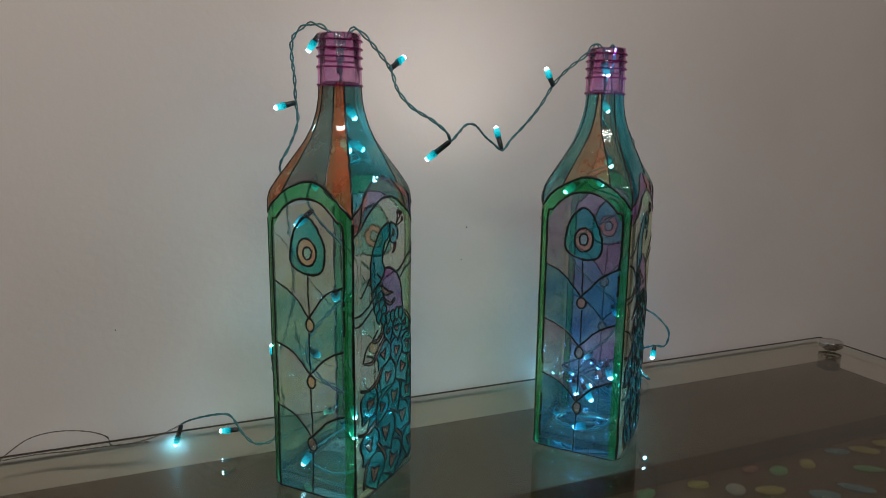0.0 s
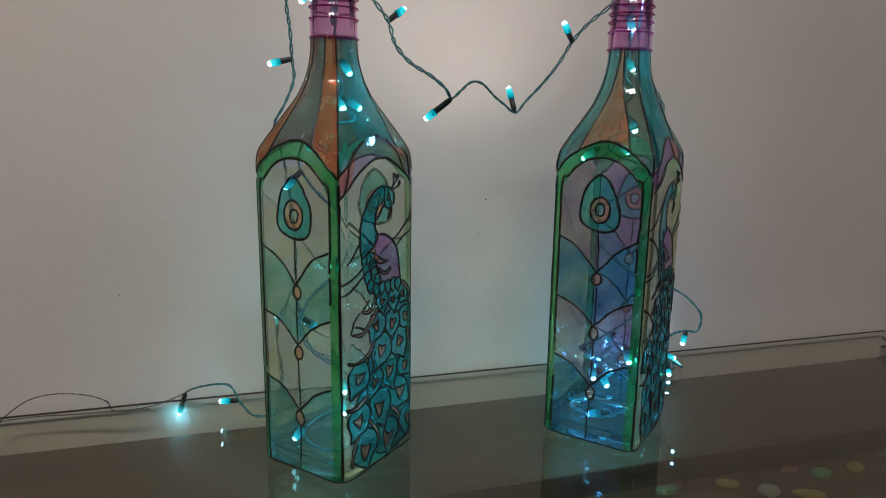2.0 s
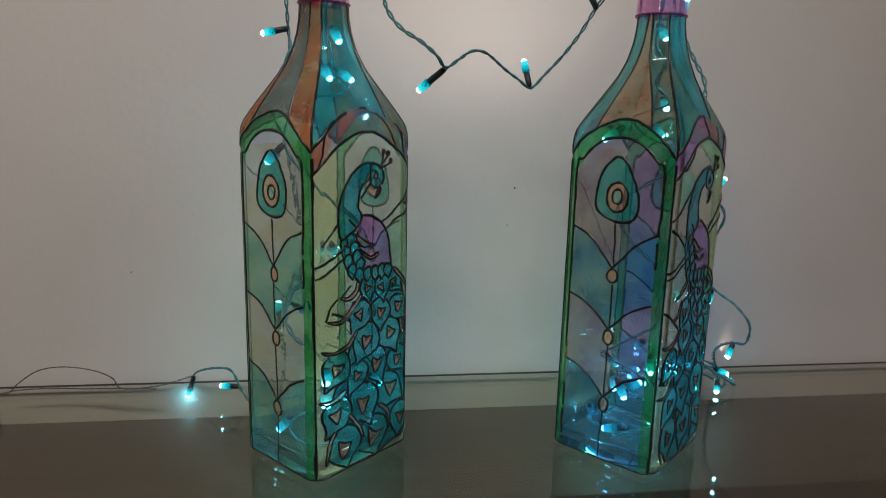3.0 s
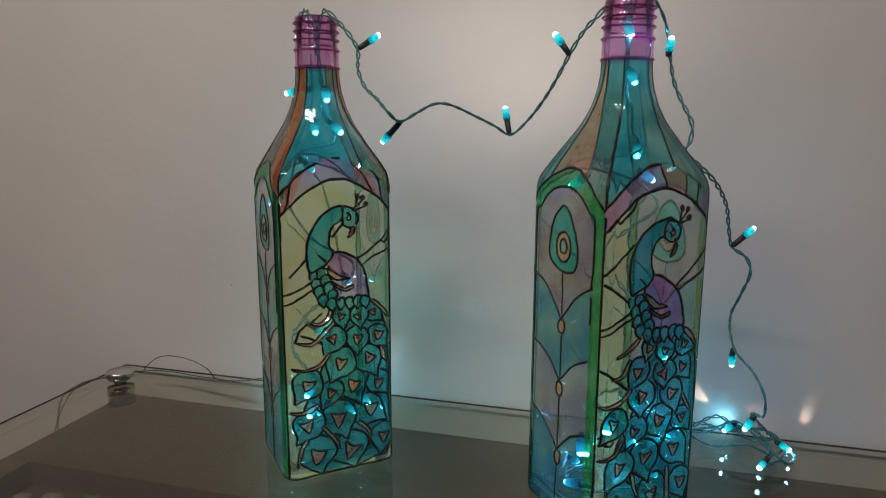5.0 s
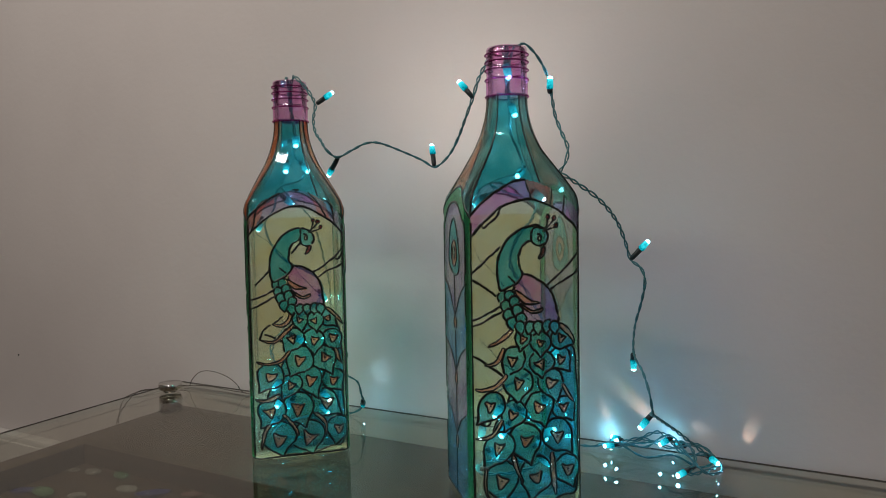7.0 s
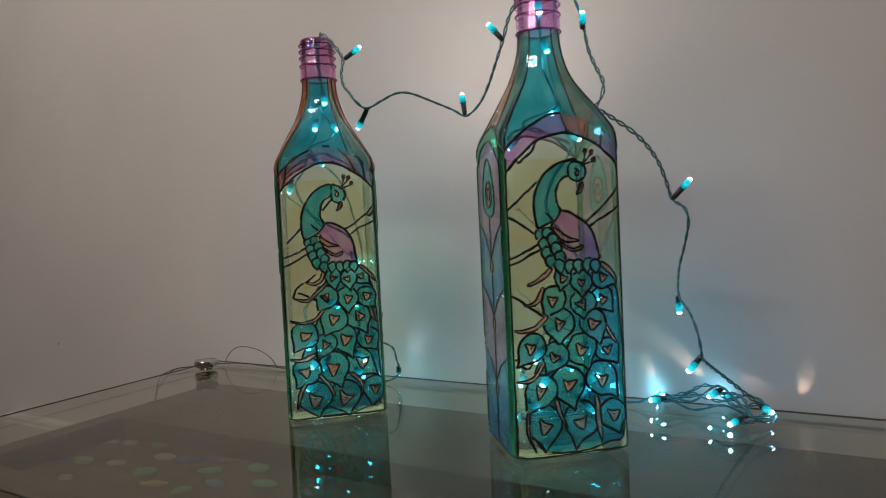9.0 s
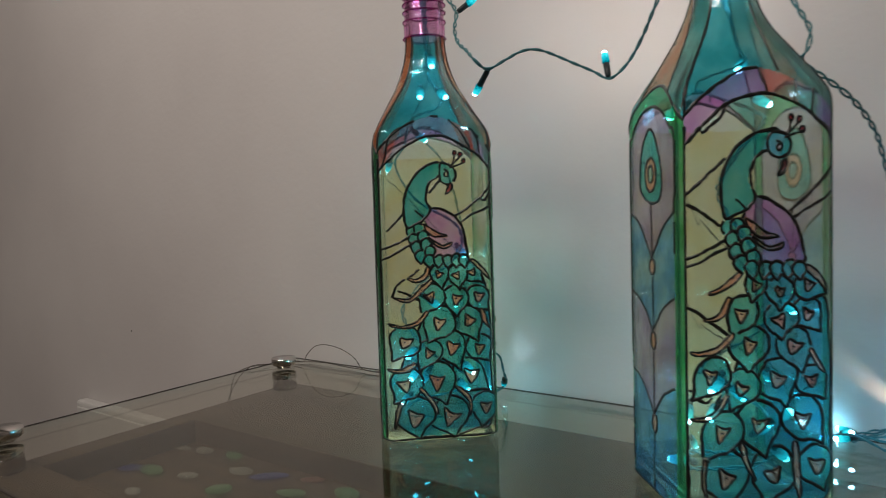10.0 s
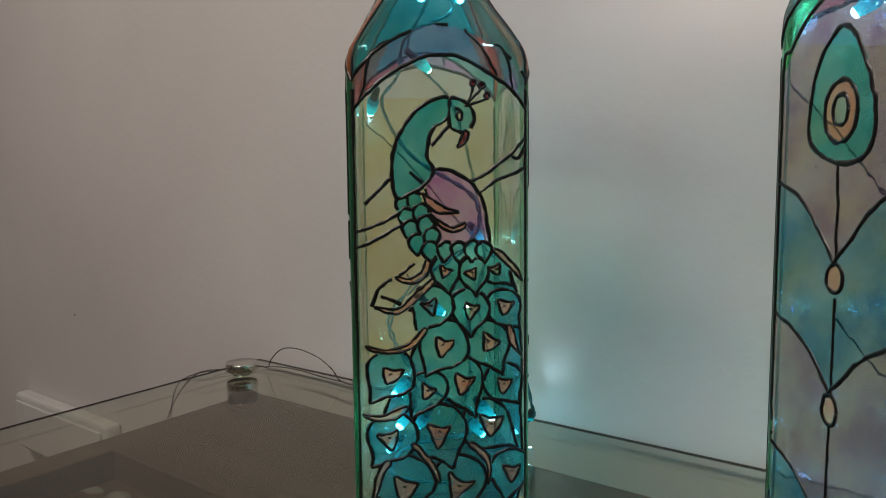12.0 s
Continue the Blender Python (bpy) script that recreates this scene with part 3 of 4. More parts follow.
LEFT_PLUMES = (((0.9, 114.1), (1.9, 105.2), 6.2), ((12.9, 113.1), (14.5, 103.4), 6.2), ((23.3, 114.5), (30.3, 108.1), 6.2),
               ((-5.1, 98.8), (-11.0, 88.4), 8.6), ((12.1, 97.0), (12.0, 85.7), 7.8), ((27.3, 97.5), (33.1, 88.7), 7.6),
               ((-0.3, 81.2), (-7.4, 69.4), 10.6), ((20.1, 82.0), (25.9, 68.3), 9.6),
               ((-23.5, 68.9), (-31.1, 58.0), 9.8), ((-7.0, 61.0), (-14.1, 50.9), 8.0), ((8.7, 64.3), (13.2, 49.3), 9.6), ((27.0, 62.7), (32.9, 54.1), 8.2),
               ((-24.2, 40.1), (-30.8, 28.7), 10.2), ((-2.1, 41.6), (3.5, 27.0), 12.0), ((20.9, 44.4), (31.6, 34.8), 11.0),
               ((-17.8, 17.4), (-16.3, 4.5), 12.4), ((6.3, 16.2), (8.5, 3.6), 12.4), ((30.3, 22.4), (27.4, 9.0), 9.0))
LEFT_BARBS = (((-20.7, 112), (-14, 110.6), (-7.7, 113.8), (-5.3, 120)), ((-30, 99.3), (-19.9, 97.1), (-11.9, 103.1), (-4.3, 110.9)),
              ((-34.1, 82.2), (-24.9, 79.5), (-14.6, 82.5), (-8.2, 89.7)), ((-35.9, 51.4), (-25.7, 50.2), (-16.4, 55)), ((-2, 19.2), (-6.5, 28.7), (-13.9, 37.6)),
              ((20, 17), (19.5, 28.1), (11.3, 36.5)), ((-31.8, 10.8), (-28.6, 24.2), (-24.5, 29.9)), ((35.6, 109.5), (29.8, 116.6), (22.8, 122.6)), ((35.4, 75.4), (31.9, 80.3), (29, 89.3)))
RIGHT_PLUMES = (((-3.4, 115.2), (-5.2, 107.9), 5.8), ((8.5, 112.2), (8.2, 103.4), 6.6), ((23.6, 114.8), (31.4, 110.4), 6.6),
                ((-10.8, 101.5), (-16.3, 92.1), 8.2), ((8.9, 97.9), (9.0, 89.4), 8.4), ((22.8, 100.5), (29.1, 92.5), 7.0),
                ((-6.7, 86.2), (-7.5, 74.8), 9.2), ((15.6, 84.4), (20.4, 72.9), 8.2),
                ((-26.6, 72.2), (-34.9, 61.5), 8.6), ((-11.0, 65.8), (-16.0, 55.3), 8.4), ((7.2, 69.3), (12.3, 57.0), 9.2), ((24.7, 67.7), (31.6, 59.7), 7.6),
                ((-21.1, 43.9), (-31.3, 31.1), 9.4), ((-2.2, 47.1), (1.3, 32.0), 10.6), ((20.3, 48.5), (29.5, 37.2), 10.4),
                ((-19.2, 21.5), (-19.2, 6.9), 11.6), ((4.9, 22.5), (1.2, 6.7), 11.2), ((27.4, 25.2), (30.0, 13.7), 9.0))
RIGHT_BARBS = (((-27.2, 111.8), (-18.2, 115.5), (-10.5, 122)), ((-30.1, 99.3), (-21.1, 101.5), (-17, 110.4)), ((-36, 83.6), (-24.2, 84.8), (-14.2, 92.5)),
               ((-36.2, 51.8), (-25.8, 52.9), (-18.6, 63)), ((-25.9, 6.5), (-30.5, 18.5), (-29.8, 32.7)), ((-4.3, 19.9), (-8.4, 29), (-10.9, 39.3)),
               ((18.9, 9.3), (17.1, 20.5), (16.4, 38)), ((33, 110.6), (28.7, 118.1), (21.3, 124.3)), ((31.9, 71.5), (28.2, 76.2), (24, 83.7)))
NECK_L = [(3.1, 187.9), (-3.1, 186.8), (-8.7, 184.1), (-13.8, 179.2), (-17.9, 172.1), (-20.3, 164.4), (-20.8, 157.7), (-19.4, 146), (-12.9, 147.8), (-7.1, 151.4), (-3.6, 156.9), (-5.8, 162), (-6, 166.4), (-4.8, 171.4), (-1.6, 176.3), (3, 179.4)]
HEAD_L = [(3.7, 187.7), (8.2, 187.9), (12.1, 185.6), (14.3, 180.7), (13.1, 176.8), (10.3, 174.6), (6.3, 175.2), (3.5, 178)]
BODY_L = [(-3.6, 157.5), (0.9, 158.2), (5.4, 156.8), (11.1, 153.3), (15.6, 148.1), (17.9, 141.3), (19.5, 133.2), (19.8, 124), (0.3, 124.6), (-2.4, 132.6), (-7.2, 149.7)]
NECK_R = [(8.6, 189.3), (0.2, 188.9), (-8.3, 185.3), (-15.6, 179), (-20.1, 170), (-21.3, 160.8), (-19.2, 147.6), (-12.9, 149.3), (-7.2, 151.6), (-3.5, 157.4), (-6, 162.8), (-6.3, 169.4), (-3.9, 175.9), (-0.3, 179), (3.3, 180.2)]
HEAD_R = [(4.4, 187.6), (9.2, 188.2), (13.0, 186.2), (14.8, 181.8), (13.0, 177.6), (9.0, 175.8), (5.6, 177.2), (3.6, 180.6)]
BODY_R = [(-3.5, 157.4), (1.5, 157.6), (5.5, 155.5), (12.3, 150), (17.6, 141.7), (20, 132.1), (20.3, 124.1), (-0.4, 122), (-6.7, 133.7), (-8.8, 148.4)]
TWIGS_L = (((-37, 131.8), (-28, 135), (-19.2, 139.3)), ((-37, 125.1), (-28, 129), (-17.7, 134.2)), ((12.2, 152.7), (22.7, 158.2), (36.7, 171.6)), ((15.6, 147.6), (22.6, 152.6), (37, 158.6)),
           ((30, 164), (33, 163), (37, 168)), ((-33, 144), (-27, 150), (-20, 156)), ((-4.5, 168), (0, 173), (5, 178)), ((-31, 99.5), (-27, 108), (-19, 113), (-12, 118)), ((-27, 104), (-20, 101), (-8, 94)))
TWIGS_R = (((-37, 128.9), (-28, 133), (-19, 137.5)), ((-37, 125.5), (-28, 129), (-17.7, 134.2)), ((13.8, 150.5), (24, 160), (36.5, 172)), ((15.8, 147.8), (24, 153), (37, 160)),
           ((-37, 160), (-29, 168), (-18.4, 176.4)), ((-36.5, 155), (-28, 150), (-20.1, 143.7)), ((-37, 106), (-28, 100), (-12, 88)), ((-36.5, 184), (-31, 191), (-29, 189), (-21, 195), (-17, 203)), ((-36.5, 66), (-30, 60), (-26, 62)))

BACK_TWIGS = (((-37, 112), (-12, 138), (14, 168), (36, 186)), ((-34, 66), (-6, 84), (12, 104)))

left_bottle = bottle((0.118, 0.4431, 0.0004), 42.1, "square glass bottle painted with teal peacock and feathers, orange shoulders", [
    peacock_face(0, (("salmon",), ("mauve", -22, -34), ("salmon", 13, 24), ("mauve", 24, 31)), NECK_L, HEAD_L, BODY_L, ("grey_teal", 0.55, 0.62), LEFT_PLUMES, LEFT_BARBS, TWIGS_L),
    feather_face(1, "smoke", (("orange", 0.62, 0.42), ("orange", 0.42, 0.40)), (), "lilac", "pale_teal", "lilac", "pale_teal"),
    peacock_face(2, (("pink",), ("mauve", -10, -14), ("salmon", 14, 20)), NECK_L, HEAD_L, BODY_L, (None, 0, 0), (), (), BACK_TWIGS, False),
    feather_face(3, "smoke", (("orange", 0.62, 0.42), ("orange", 0.42, 0.40)), (), "lilac", "pale_teal", "lilac", "pale_teal")])
right_bottle = bottle((0.3199, 0.4316, 0.0004), 40.9, "square glass bottle painted with peacock, violet wing and mauve panes", [
    peacock_face(0, (("pink",), ("salmon", 1, 5), ("mauve", 20, 16), ("pink", 29, 25)), NECK_R, HEAD_R, BODY_R, ("grey_teal", 0.36, 0.34), RIGHT_PLUMES, RIGHT_BARBS, TWIGS_R),
    feather_face(1, "shoulder_peach", (("grey_teal", 0.58, 0.10), ("grey_teal", 0.58, 0.10)), (), "mauve", "sky", "mauve", "sky"),
    peacock_face(2, (("pink",), ("mauve", -10, -14), ("salmon", 14, 20)), NECK_R, HEAD_R, BODY_R, (None, 0, 0), (), (), BACK_TWIGS, False),
    feather_face(3, "shoulder_peach", (("grey_teal", 0.58, 0.10), ("grey_teal", 0.58, 0.10)), (), "mauve", "sky", "mauve", "sky")])


# ---- fairy lights ----
def twisted(name, pts, parent, mat=None, radius=0.00060, pitch=0.017, gap=0.00062):
    """Two strands of cable twisted round one another along a line."""
    mid = resample(spline(pts, 10), 0.0022)
    rng = np.random.default_rng(len(pts))
    wob = np.cumsum(rng.normal(0, 0.25, len(mid)))
    t = np.gradient(mid, axis=0)
    t /= np.linalg.norm(t, axis=1)[:, None] + 1e-9
    a = np.cross(t, (0.31, 0.52, 0.79))
    a /= np.linalg.norm(a, axis=1)[:, None] + 1e-9
    b = np.cross(t, a)
    ang = np.arange(len(mid)) * 0.0022 / pitch * 2 * math.pi + 0.6 * wob
    loose = gap * (1.15 + 0.55 * np.sin(np.arange(len(mid)) * 0.045 + len(pts)))
    for k in (0, math.pi):
        v, f = tube(mid + loose[:, None] * (np.cos(ang + k)[:, None] * a + np.sin(ang + k)[:, None] * b), radius, 6)
        mesh_part(name, v, f, mat or CABLE, parent)


def led(foot, tip, parent, size=1.0):
    """A bulb with its dark socket, from the cable to the bulb's tip."""
    foot, tip = Vector(foot), Vector(tip)
    d = (tip - foot).normalized()
    m = Matrix.Translation(tip) @ d.to_track_quat("Z", "Y").to_matrix().to_4x4()
    ln = max((tip - foot).length, 0.012)

    def at(profile):
        return lathe([(r * size, z * size) for r, z in profile], 16)

    v, f = lathe([(0.0, -ln), (0.0013, -ln), (0.0018, -ln * 0.92), (0.0020, -0.0088 * size), (0.0, -0.0085 * size)], 14)
    socket = mesh_part("led_socket", v, f, RUBBER, parent, "dark plastic socket")
    socket.matrix_world = m
    v, f = at([(0.0, -0.0088), (0.0021, -0.0086), (0.0025, -0.0080), (0.0023, -0.0050), (0.0022, -0.0032), (0.0016, -0.0014)])
    mesh_part("led_bulb", v, f, LED_GLOW, socket, "glowing cyan bulb")
    v, f = at([(0.0016, -0.0014), (0.0013, -0.0007), (0.0007, -0.0002), (0.0, 0.0)])
    mesh_part("led_lens", v, f, LED_CORE, socket, "bright white-cyan bulb tip")


def light_string(label, lines, leds, size=1.0):
    s = tagged(thing("fairy_light_string"), label, "string lights", "fairy lights")
    for pts in lines:
        twisted("cable", pts, s)
    for foot, tip in leds:
        led(foot, tip, s, size)
    return s


def local(b, pts):
    return [tuple(b.matrix_world @ Vector(p)) for p in pts]


bpy.context.view_layer.update()
# looped from the neck of the orange-shouldered bottle down behind it to the table
light_string("cyan fairy light string looped over the bottle's neck", [
    [(0.1175, 0.4435, 0.285), (0.116, 0.444, 0.306), (0.110, 0.449, 0.3155), (0.101, 0.459, 0.319), (0.092, 0.466, 0.311), (0.0915, 0.472, 0.300), (0.0935, 0.475, 0.286), (0.0943, 0.477, 0.2685), (0.0950, 0.475, 0.2545),
     (0.088, 0.470, 0.238), (0.0815, 0.470, 0.2265), (0.083, 0.480, 0.216), (0.090, 0.505, 0.19), (0.096, 0.522, 0.12), (0.088, 0.527, 0.085), (0.0805, 0.530, 0.068), (0.0795, 0.530, 0.052), (0.083, 0.526, 0.03), (0.078, 0.512, 0.005),
     (0.062, 0.506, 0.003), (0.052, 0.513, 0.010), (0.044, 0.52, 0.023), (0.036, 0.521, 0.026), (0.022, 0.532, 0.021), (0.012, 0.547, 0.013), (0.0065, 0.558, 0.0060)],
    [(0.094, 0.513, 0.10), (0.102, 0.514, 0.060), (0.112, 0.514, 0.047), (0.121, 0.515, 0.043), (0.1285, 0.517, 0.038), (0.130, 0.520, 0.025), (0.126, 0.530, 0.013), (0.112, 0.530, 0.003), (0.090, 0.522, 0.002), (0.076, 0.505, 0.004)]],
    [((0.107, 0.452, 0.312), (0.0985, 0.452, 0.3000)), ((0.0940, 0.477, 0.268), (0.0785, 0.470, 0.2636)), ((0.0803, 0.530, 0.056), (0.0785, 0.529, 0.0765)), ((0.049, 0.517, 0.0125), (0.0345, 0.519, 0.0125)), ((0.128, 0.524, 0.019), (0.1212, 0.535, 0.0085)), ((0.0065, 0.5600, 0.0045), (0.0005, 0.5602, -0.0135))])
# slung between the two necks
light_string("cyan fairy light string slung between two bottle necks", [
    [(0.118, 0.443, 0.285), (0.121, 0.441, 0.305), (0.126, 0.439, 0.3150), (0.132, 0.437, 0.3120), (0.141, 0.437, 0.303), (0.1507, 0.435, 0.290), (0.1537, 0.4285, 0.276), (0.1613, 0.421, 0.2647), (0.1726, 0.413, 0.2566), (0.181, 0.4085, 0.2488), (0.1865, 0.4145, 0.2432),
     (0.195, 0.4215, 0.2485), (0.2043, 0.429, 0.2542), (0.2140, 0.435, 0.2536), (0.2286, 0.450, 0.2459), (0.2388, 0.456, 0.2404), (0.2480, 0.4585, 0.2352), (0.2575, 0.463, 0.2435), (0.2676, 0.459, 0.2553), (0.277, 0.4535, 0.2693), (0.2856, 0.450, 0.285), (0.2935, 0.443, 0.2965), (0.304, 0.436, 0.3065), (0.312, 0.434, 0.3150), (0.3185, 0.432, 0.304), (0.320, 0.4316, 0.28)]],
    [((0.1507, 0.437, 0.290), (0.1634, 0.443, 0.2994)), ((0.1865, 0.4155, 0.2430), (0.1715, 0.4225, 0.2300)), ((0.2472, 0.4585, 0.2360), (0.2433, 0.4622, 0.2534)), ((0.2856, 0.450, 0.284), (0.2758, 0.4453, 0.2970))])
# from the second neck down to a tangle on the glass
light_string("cyan fairy light string hanging from the neck into a tangled heap", [
    [(0.320, 0.4316, 0.285), (0.323, 0.434, 0.306), (0.329, 0.438, 0.3155), (0.3355, 0.442, 0.3105), (0.341, 0.448, 0.300), (0.3437, 0.4535, 0.288), (0.3475, 0.452, 0.268), (0.353, 0.4485, 0.255), (0.3590, 0.4450, 0.2425), (0.3583, 0.4415, 0.232), (0.3550, 0.4400, 0.2255), (0.3615, 0.4440, 0.2205), (0.3759, 0.4600, 0.2072),
     (0.3851, 0.4735, 0.1919), (0.3892, 0.4840, 0.1760), (0.3925, 0.487, 0.163), (0.401, 0.482, 0.157), (0.4039, 0.480, 0.147), (0.400, 0.485, 0.131), (0.3952, 0.488, 0.114), (0.3972, 0.474, 0.097), (0.4065, 0.458, 0.088), (0.4128, 0.448, 0.076), (0.4140, 0.4525, 0.061), (0.411, 0.463, 0.058), (0.413, 0.482, 0.049), (0.422, 0.505, 0.034), (0.438, 0.526, 0.014), (0.449, 0.530, 0.006),
     (0.441, 0.514, 0.004), (0.430, 0.504, 0.004), (0.434, 0.516, 0.010), (0.425, 0.535, 0.016), (0.405, 0.543, 0.012), (0.380, 0.538, 0.008), (0.366, 0.530, 0.006)],
    [(0.366, 0.530, 0.006), (0.378, 0.545, 0.005), (0.402, 0.548, 0.018), (0.422, 0.540, 0.006), (0.441, 0.534, 0.010), (0.452, 0.525, 0.003), (0.443, 0.505, 0.006), (0.430, 0.512, 0.014), (0.412, 0.532, 0.022), (0.392, 0.542, 0.006), (0.372, 0.534, 0.010), (0.352, 0.532, 0.004), (0.330, 0.534, 0.003)],
    [(0.352, 0.532, 0.004), (0.372, 0.526, 0.012), (0.395, 0.522, 0.005), (0.418, 0.516, 0.012), (0.436, 0.520, 0.004), (0.446, 0.532, 0.008), (0.432, 0.542, 0.014), (0.410, 0.552, 0.005), (0.388, 0.550, 0.010), (0.368, 0.545, 0.004)]],
    [((0.3437, 0.4535, 0.284), (0.3450, 0.4505, 0.2935)), ((0.3925, 0.487, 0.163), (0.4056, 0.4858, 0.1768)), ((0.3965, 0.4745, 0.097), (0.3968, 0.4765, 0.0838)), ((0.4115, 0.4630, 0.0575), (0.4042, 0.4570, 0.0480)),
     ((0.374, 0.533, 0.009), (0.3625, 0.525, 0.008)), ((0.414, 0.541, 0.018), (0.404, 0.535, 0.0115)), ((0.434, 0.514, 0.007), (0.4232, 0.4965, 0.0035)), ((0.440, 0.532, 0.010), (0.4495, 0.524, 0.007)), ((0.365, 0.540, 0.008), (0.372, 0.530, 0.012)),
     ((0.422, 0.5560, 0.006), (0.4108, 0.5582, 0.0092)), ((0.371, 0.5540, 0.005), (0.3608, 0.5580, 0.0055))])
# wound inside the bottles
light_string("cyan fairy light string wound inside the bottle", [
    local(left_bottle, [(0, 0, 0.312), (0.001, 0, 0.285), (0.004, 0.003, 0.262), (0.001, -0.005, 0.25), (0.010, 0.004, 0.238), (0.006, -0.010, 0.228), (-0.012, 0.006, 0.222), (-0.016, 0.016, 0.205), (-0.024, 0.0, 0.19), (-0.012, -0.02, 0.165), (0.018, -0.01, 0.145),
                        (0.020, 0.018, 0.122), (-0.008, 0.024, 0.10), (-0.022, 0.006, 0.082), (-0.006, -0.022, 0.06), (0.02, -0.014, 0.04), (0.022, 0.016, 0.022), (-0.012, 0.022, 0.014), (-0.022, -0.008, 0.012), (0.006, -0.022, 0.011)])],
    [tuple(local(left_bottle, q)) for q in (((0.004, -0.002, 0.266), (0.003, -0.010, 0.2555)), ((0.006, 0.004, 0.245), (0.013, -0.010, 0.2345)), ((-0.004, 0.0, 0.245), (-0.006, -0.012, 0.234)), ((-0.012, 0.012, 0.218), (0.001, 0.022, 0.2085)),
                                              ((-0.026, 0.004, 0.198), (-0.030, 0.016, 0.186)), ((0.020, 0.020, 0.132), (0.028, 0.026, 0.121)), ((-0.008, 0.024, 0.095), (0.008, 0.027, 0.083)), ((-0.004, -0.02, 0.050), (-0.010, -0.010, 0.036)), ((0.018, 0.016, 0.030), (0.026, 0.012, 0.021)), ((-0.016, 0.016, 0.022), (-0.024, 0.020, 0.012)),
                                              ((-0.012, -0.012, 0.048), (-0.020, -0.022, 0.040)), ((-0.014, -0.016, 0.062), (-0.022, -0.024, 0.056)), ((0.016, -0.018, 0.052), (0.025, -0.022, 0.042)))], 1.2)
light_string("cyan fairy light string wound inside the bottle", [
    local(right_bottle, [(0, 0, 0.312), (0.001, 0, 0.285), (0.003, 0.003, 0.262), (0.001, -0.005, 0.25), (0.010, 0.004, 0.238), (0.006, -0.008, 0.226), (-0.012, 0.006, 0.218), (0.022, 0.012, 0.206), (0.010, -0.02, 0.195), (0.004, -0.004, 0.18), (0.008, 0.022, 0.16), (0.022, 0.018, 0.135),
                         (0.024, -0.012, 0.11), (0.008, -0.014, 0.088), (-0.008, 0.006, 0.07), (0.004, 0.024, 0.055), (0.026, 0.008, 0.04), (0.008, -0.024, 0.026), (-0.024, -0.010, 0.018), (-0.012, 0.022, 0.014), (0.020, 0.018, 0.012)])],
    [tuple(local(right_bottle, q)) for q in (((0.0, 0.003, 0.300), (0.001, -0.002, 0.2885)), ((0.004, 0.004, 0.275), (0.005, -0.003, 0.2640)), ((0.012, 0.0, 0.230), (0.003, -0.008, 0.2220)), ((0.020, 0.010, 0.214), (0.029, 0.004, 0.2065)), ((-0.012, 0.012, 0.212), (-0.020, 0.022, 0.203)),
                                               ((0.024, -0.010, 0.108), (0.030, -0.014, 0.097)), ((0.010, 0.024, 0.055), (0.022, 0.020, 0.043)), ((-0.020, 0.0, 0.052), (-0.027, -0.010, 0.042)), ((0.010, -0.024, 0.034), (0.020, -0.022, 0.024)), ((-0.022, -0.012, 0.022), (-0.028, 0.004, 0.018)), ((-0.012, 0.022, 0.024), (-0.002, 0.026, 0.015)), ((0.022, 0.016, 0.024), (0.028, 0.004, 0.034)),
                                               ((-0.010, -0.016, 0.070), (-0.020, -0.022, 0.060)), ((0.004, 0.014, 0.046), (-0.006, 0.008, 0.036)), ((0.026, 0.004, 0.066), (0.031, 0.012, 0.056)), ((0.014, -0.012, 0.040), (0.026, -0.018, 0.048)))], 1.2)
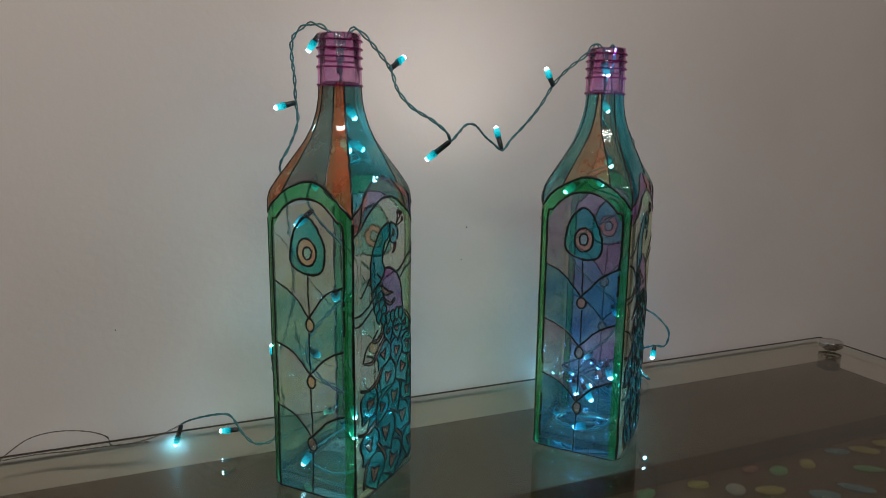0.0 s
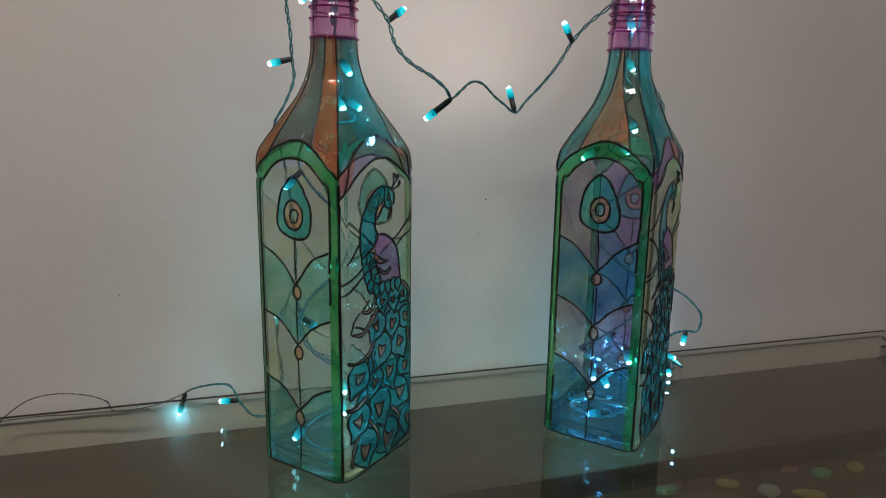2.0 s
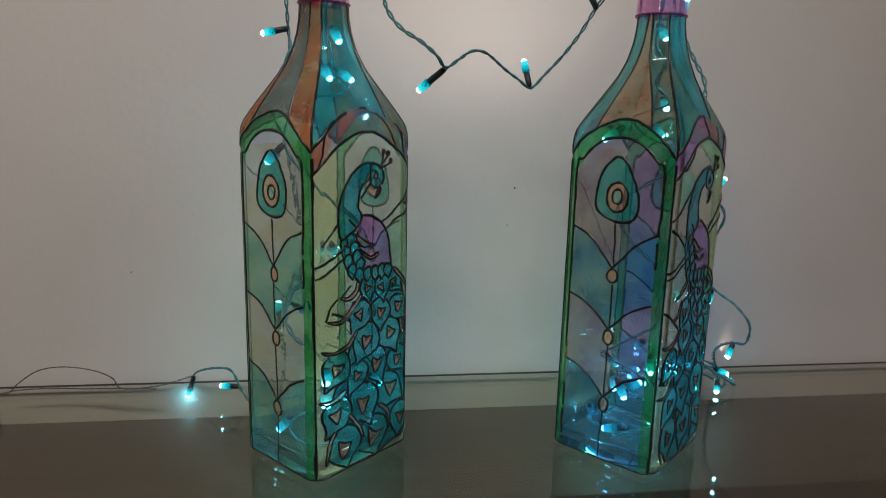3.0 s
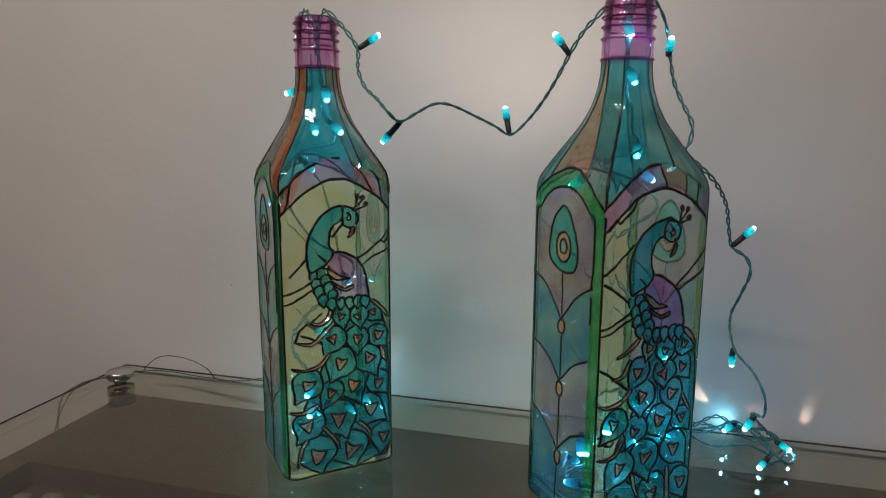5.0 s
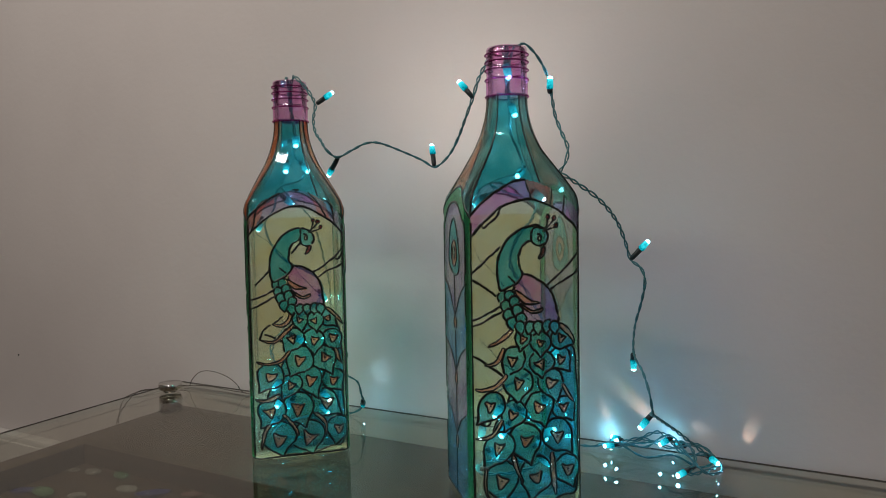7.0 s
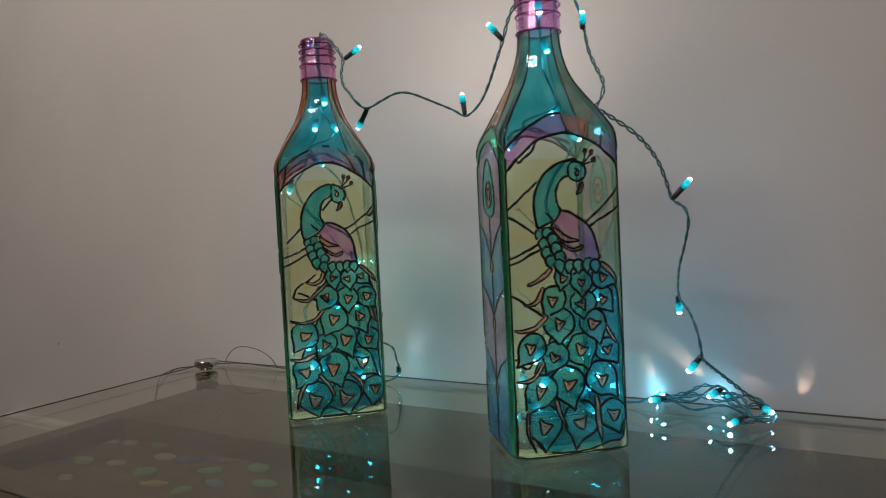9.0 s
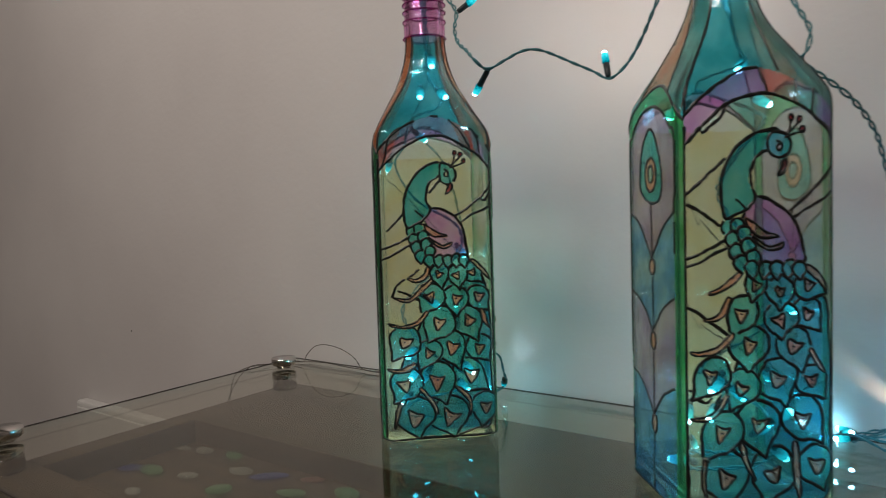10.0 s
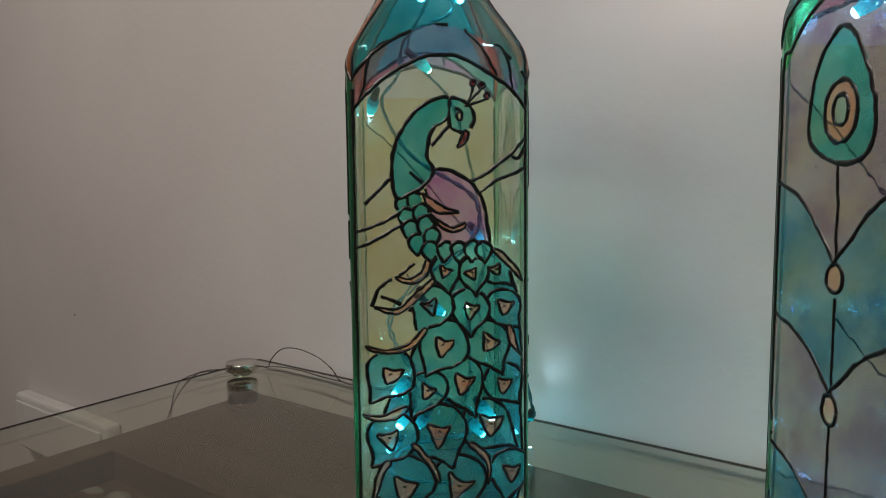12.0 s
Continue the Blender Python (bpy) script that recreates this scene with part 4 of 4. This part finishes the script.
# added spot lamps, some at bulb tips, lay patches of light on the wall
for at, to, watts, cone, tone in (
        ((0.2433, 0.4622, 0.2555), (0.245, 0.566, 0.310), 0.10, 130, (1.0, 0.84, 0.76)),
        ((0.2750, 0.4460, 0.2990), (0.262, 0.566, 0.330), 0.085, 120, (1.0, 0.86, 0.80)),
        ((0.1650, 0.4440, 0.3010), (0.190, 0.566, 0.320), 0.085, 120, (1.0, 0.86, 0.80)),
        ((0.4100, 0.5585, 0.0100), (0.383, 0.566, 0.0325), 0.14, 24, (1.0, 0.76, 0.58)),
        ((0.3600, 0.5590, 0.0060), (0.3545, 0.566, 0.0220), 0.028, 30, (1.0, 0.84, 0.74)),
        ((0.4640, 0.5590, 0.0040), (0.4680, 0.566, 0.0200), 0.022, 36, (1.0, 0.72, 0.55)),
        ((0.4180, 0.5580, 0.0300), (0.4350, 0.566, 0.0150), 0.013, 44, (1.0, 0.86, 0.78)),
        ((0.1180, 0.5450, 0.0120), (0.1240, 0.566, 0.0400), 0.020, 60, (0.55, 0.80, 1.0))):
    beam = bpy.data.lights.new("wall_patch_spot", "SPOT")
    beam.energy, beam.color, beam.shadow_soft_size = watts, tone, 0.0008
    beam.spot_size, beam.spot_blend = math.radians(cone), 1.0
    new("wall_patch_spot", beam).matrix_world = look(at, to)
# thin feed wire along the wall
feed = tagged(thing("thin_feed_wire"), "thin dark copper wire trailing along the glass edge", "wire", "fairy lights")
for pts in ([(0.0065, 0.557, 0.0060), (-0.016, 0.546, 0.003), (-0.043, 0.542, 0.003), (-0.047, 0.534, 0.015), (-0.060, 0.532, 0.0225), (-0.079, 0.53, 0.0265), (-0.097, 0.53, 0.0240), (-0.112, 0.532, 0.014), (-0.123, 0.536, 0.004), (-0.136, 0.536, 0.003), (-0.150, 0.514, 0.003), (-0.158, 0.494, 0.003), (-0.164, 0.48, -0.004), (-0.166, 0.474, -0.03), (-0.170, 0.472, -0.09)],
            [(-0.018, 0.543, 0.0015), (-0.045, 0.545, 0.002), (-0.07, 0.547, 0.0015), (-0.10, 0.549, 0.002), (-0.128, 0.545, 0.0015), (-0.152, 0.520, 0.0015), (-0.160, 0.492, 0.001), (-0.165, 0.47, -0.03), (-0.168, 0.462, -0.09)]):
    twisted("wire", pts, feed, THIN_WIRE, 0.00030, 0.012, 0.00034)

# ---- white wall box low beside the table ----
wb = tagged(thing("wall_box"), "white plastic electrical box on the wall below the table", "electrical box")
part("housing", box(-0.645, -0.415, 0.548, 0.566, -0.185, -0.112, 0.004), WHITE_PLASTIC, wb)
part("cover", box(-0.635, -0.425, 0.544, 0.5475, -0.178, -0.120, 0.0012), WHITE_PLASTIC, wb, "white front cover")
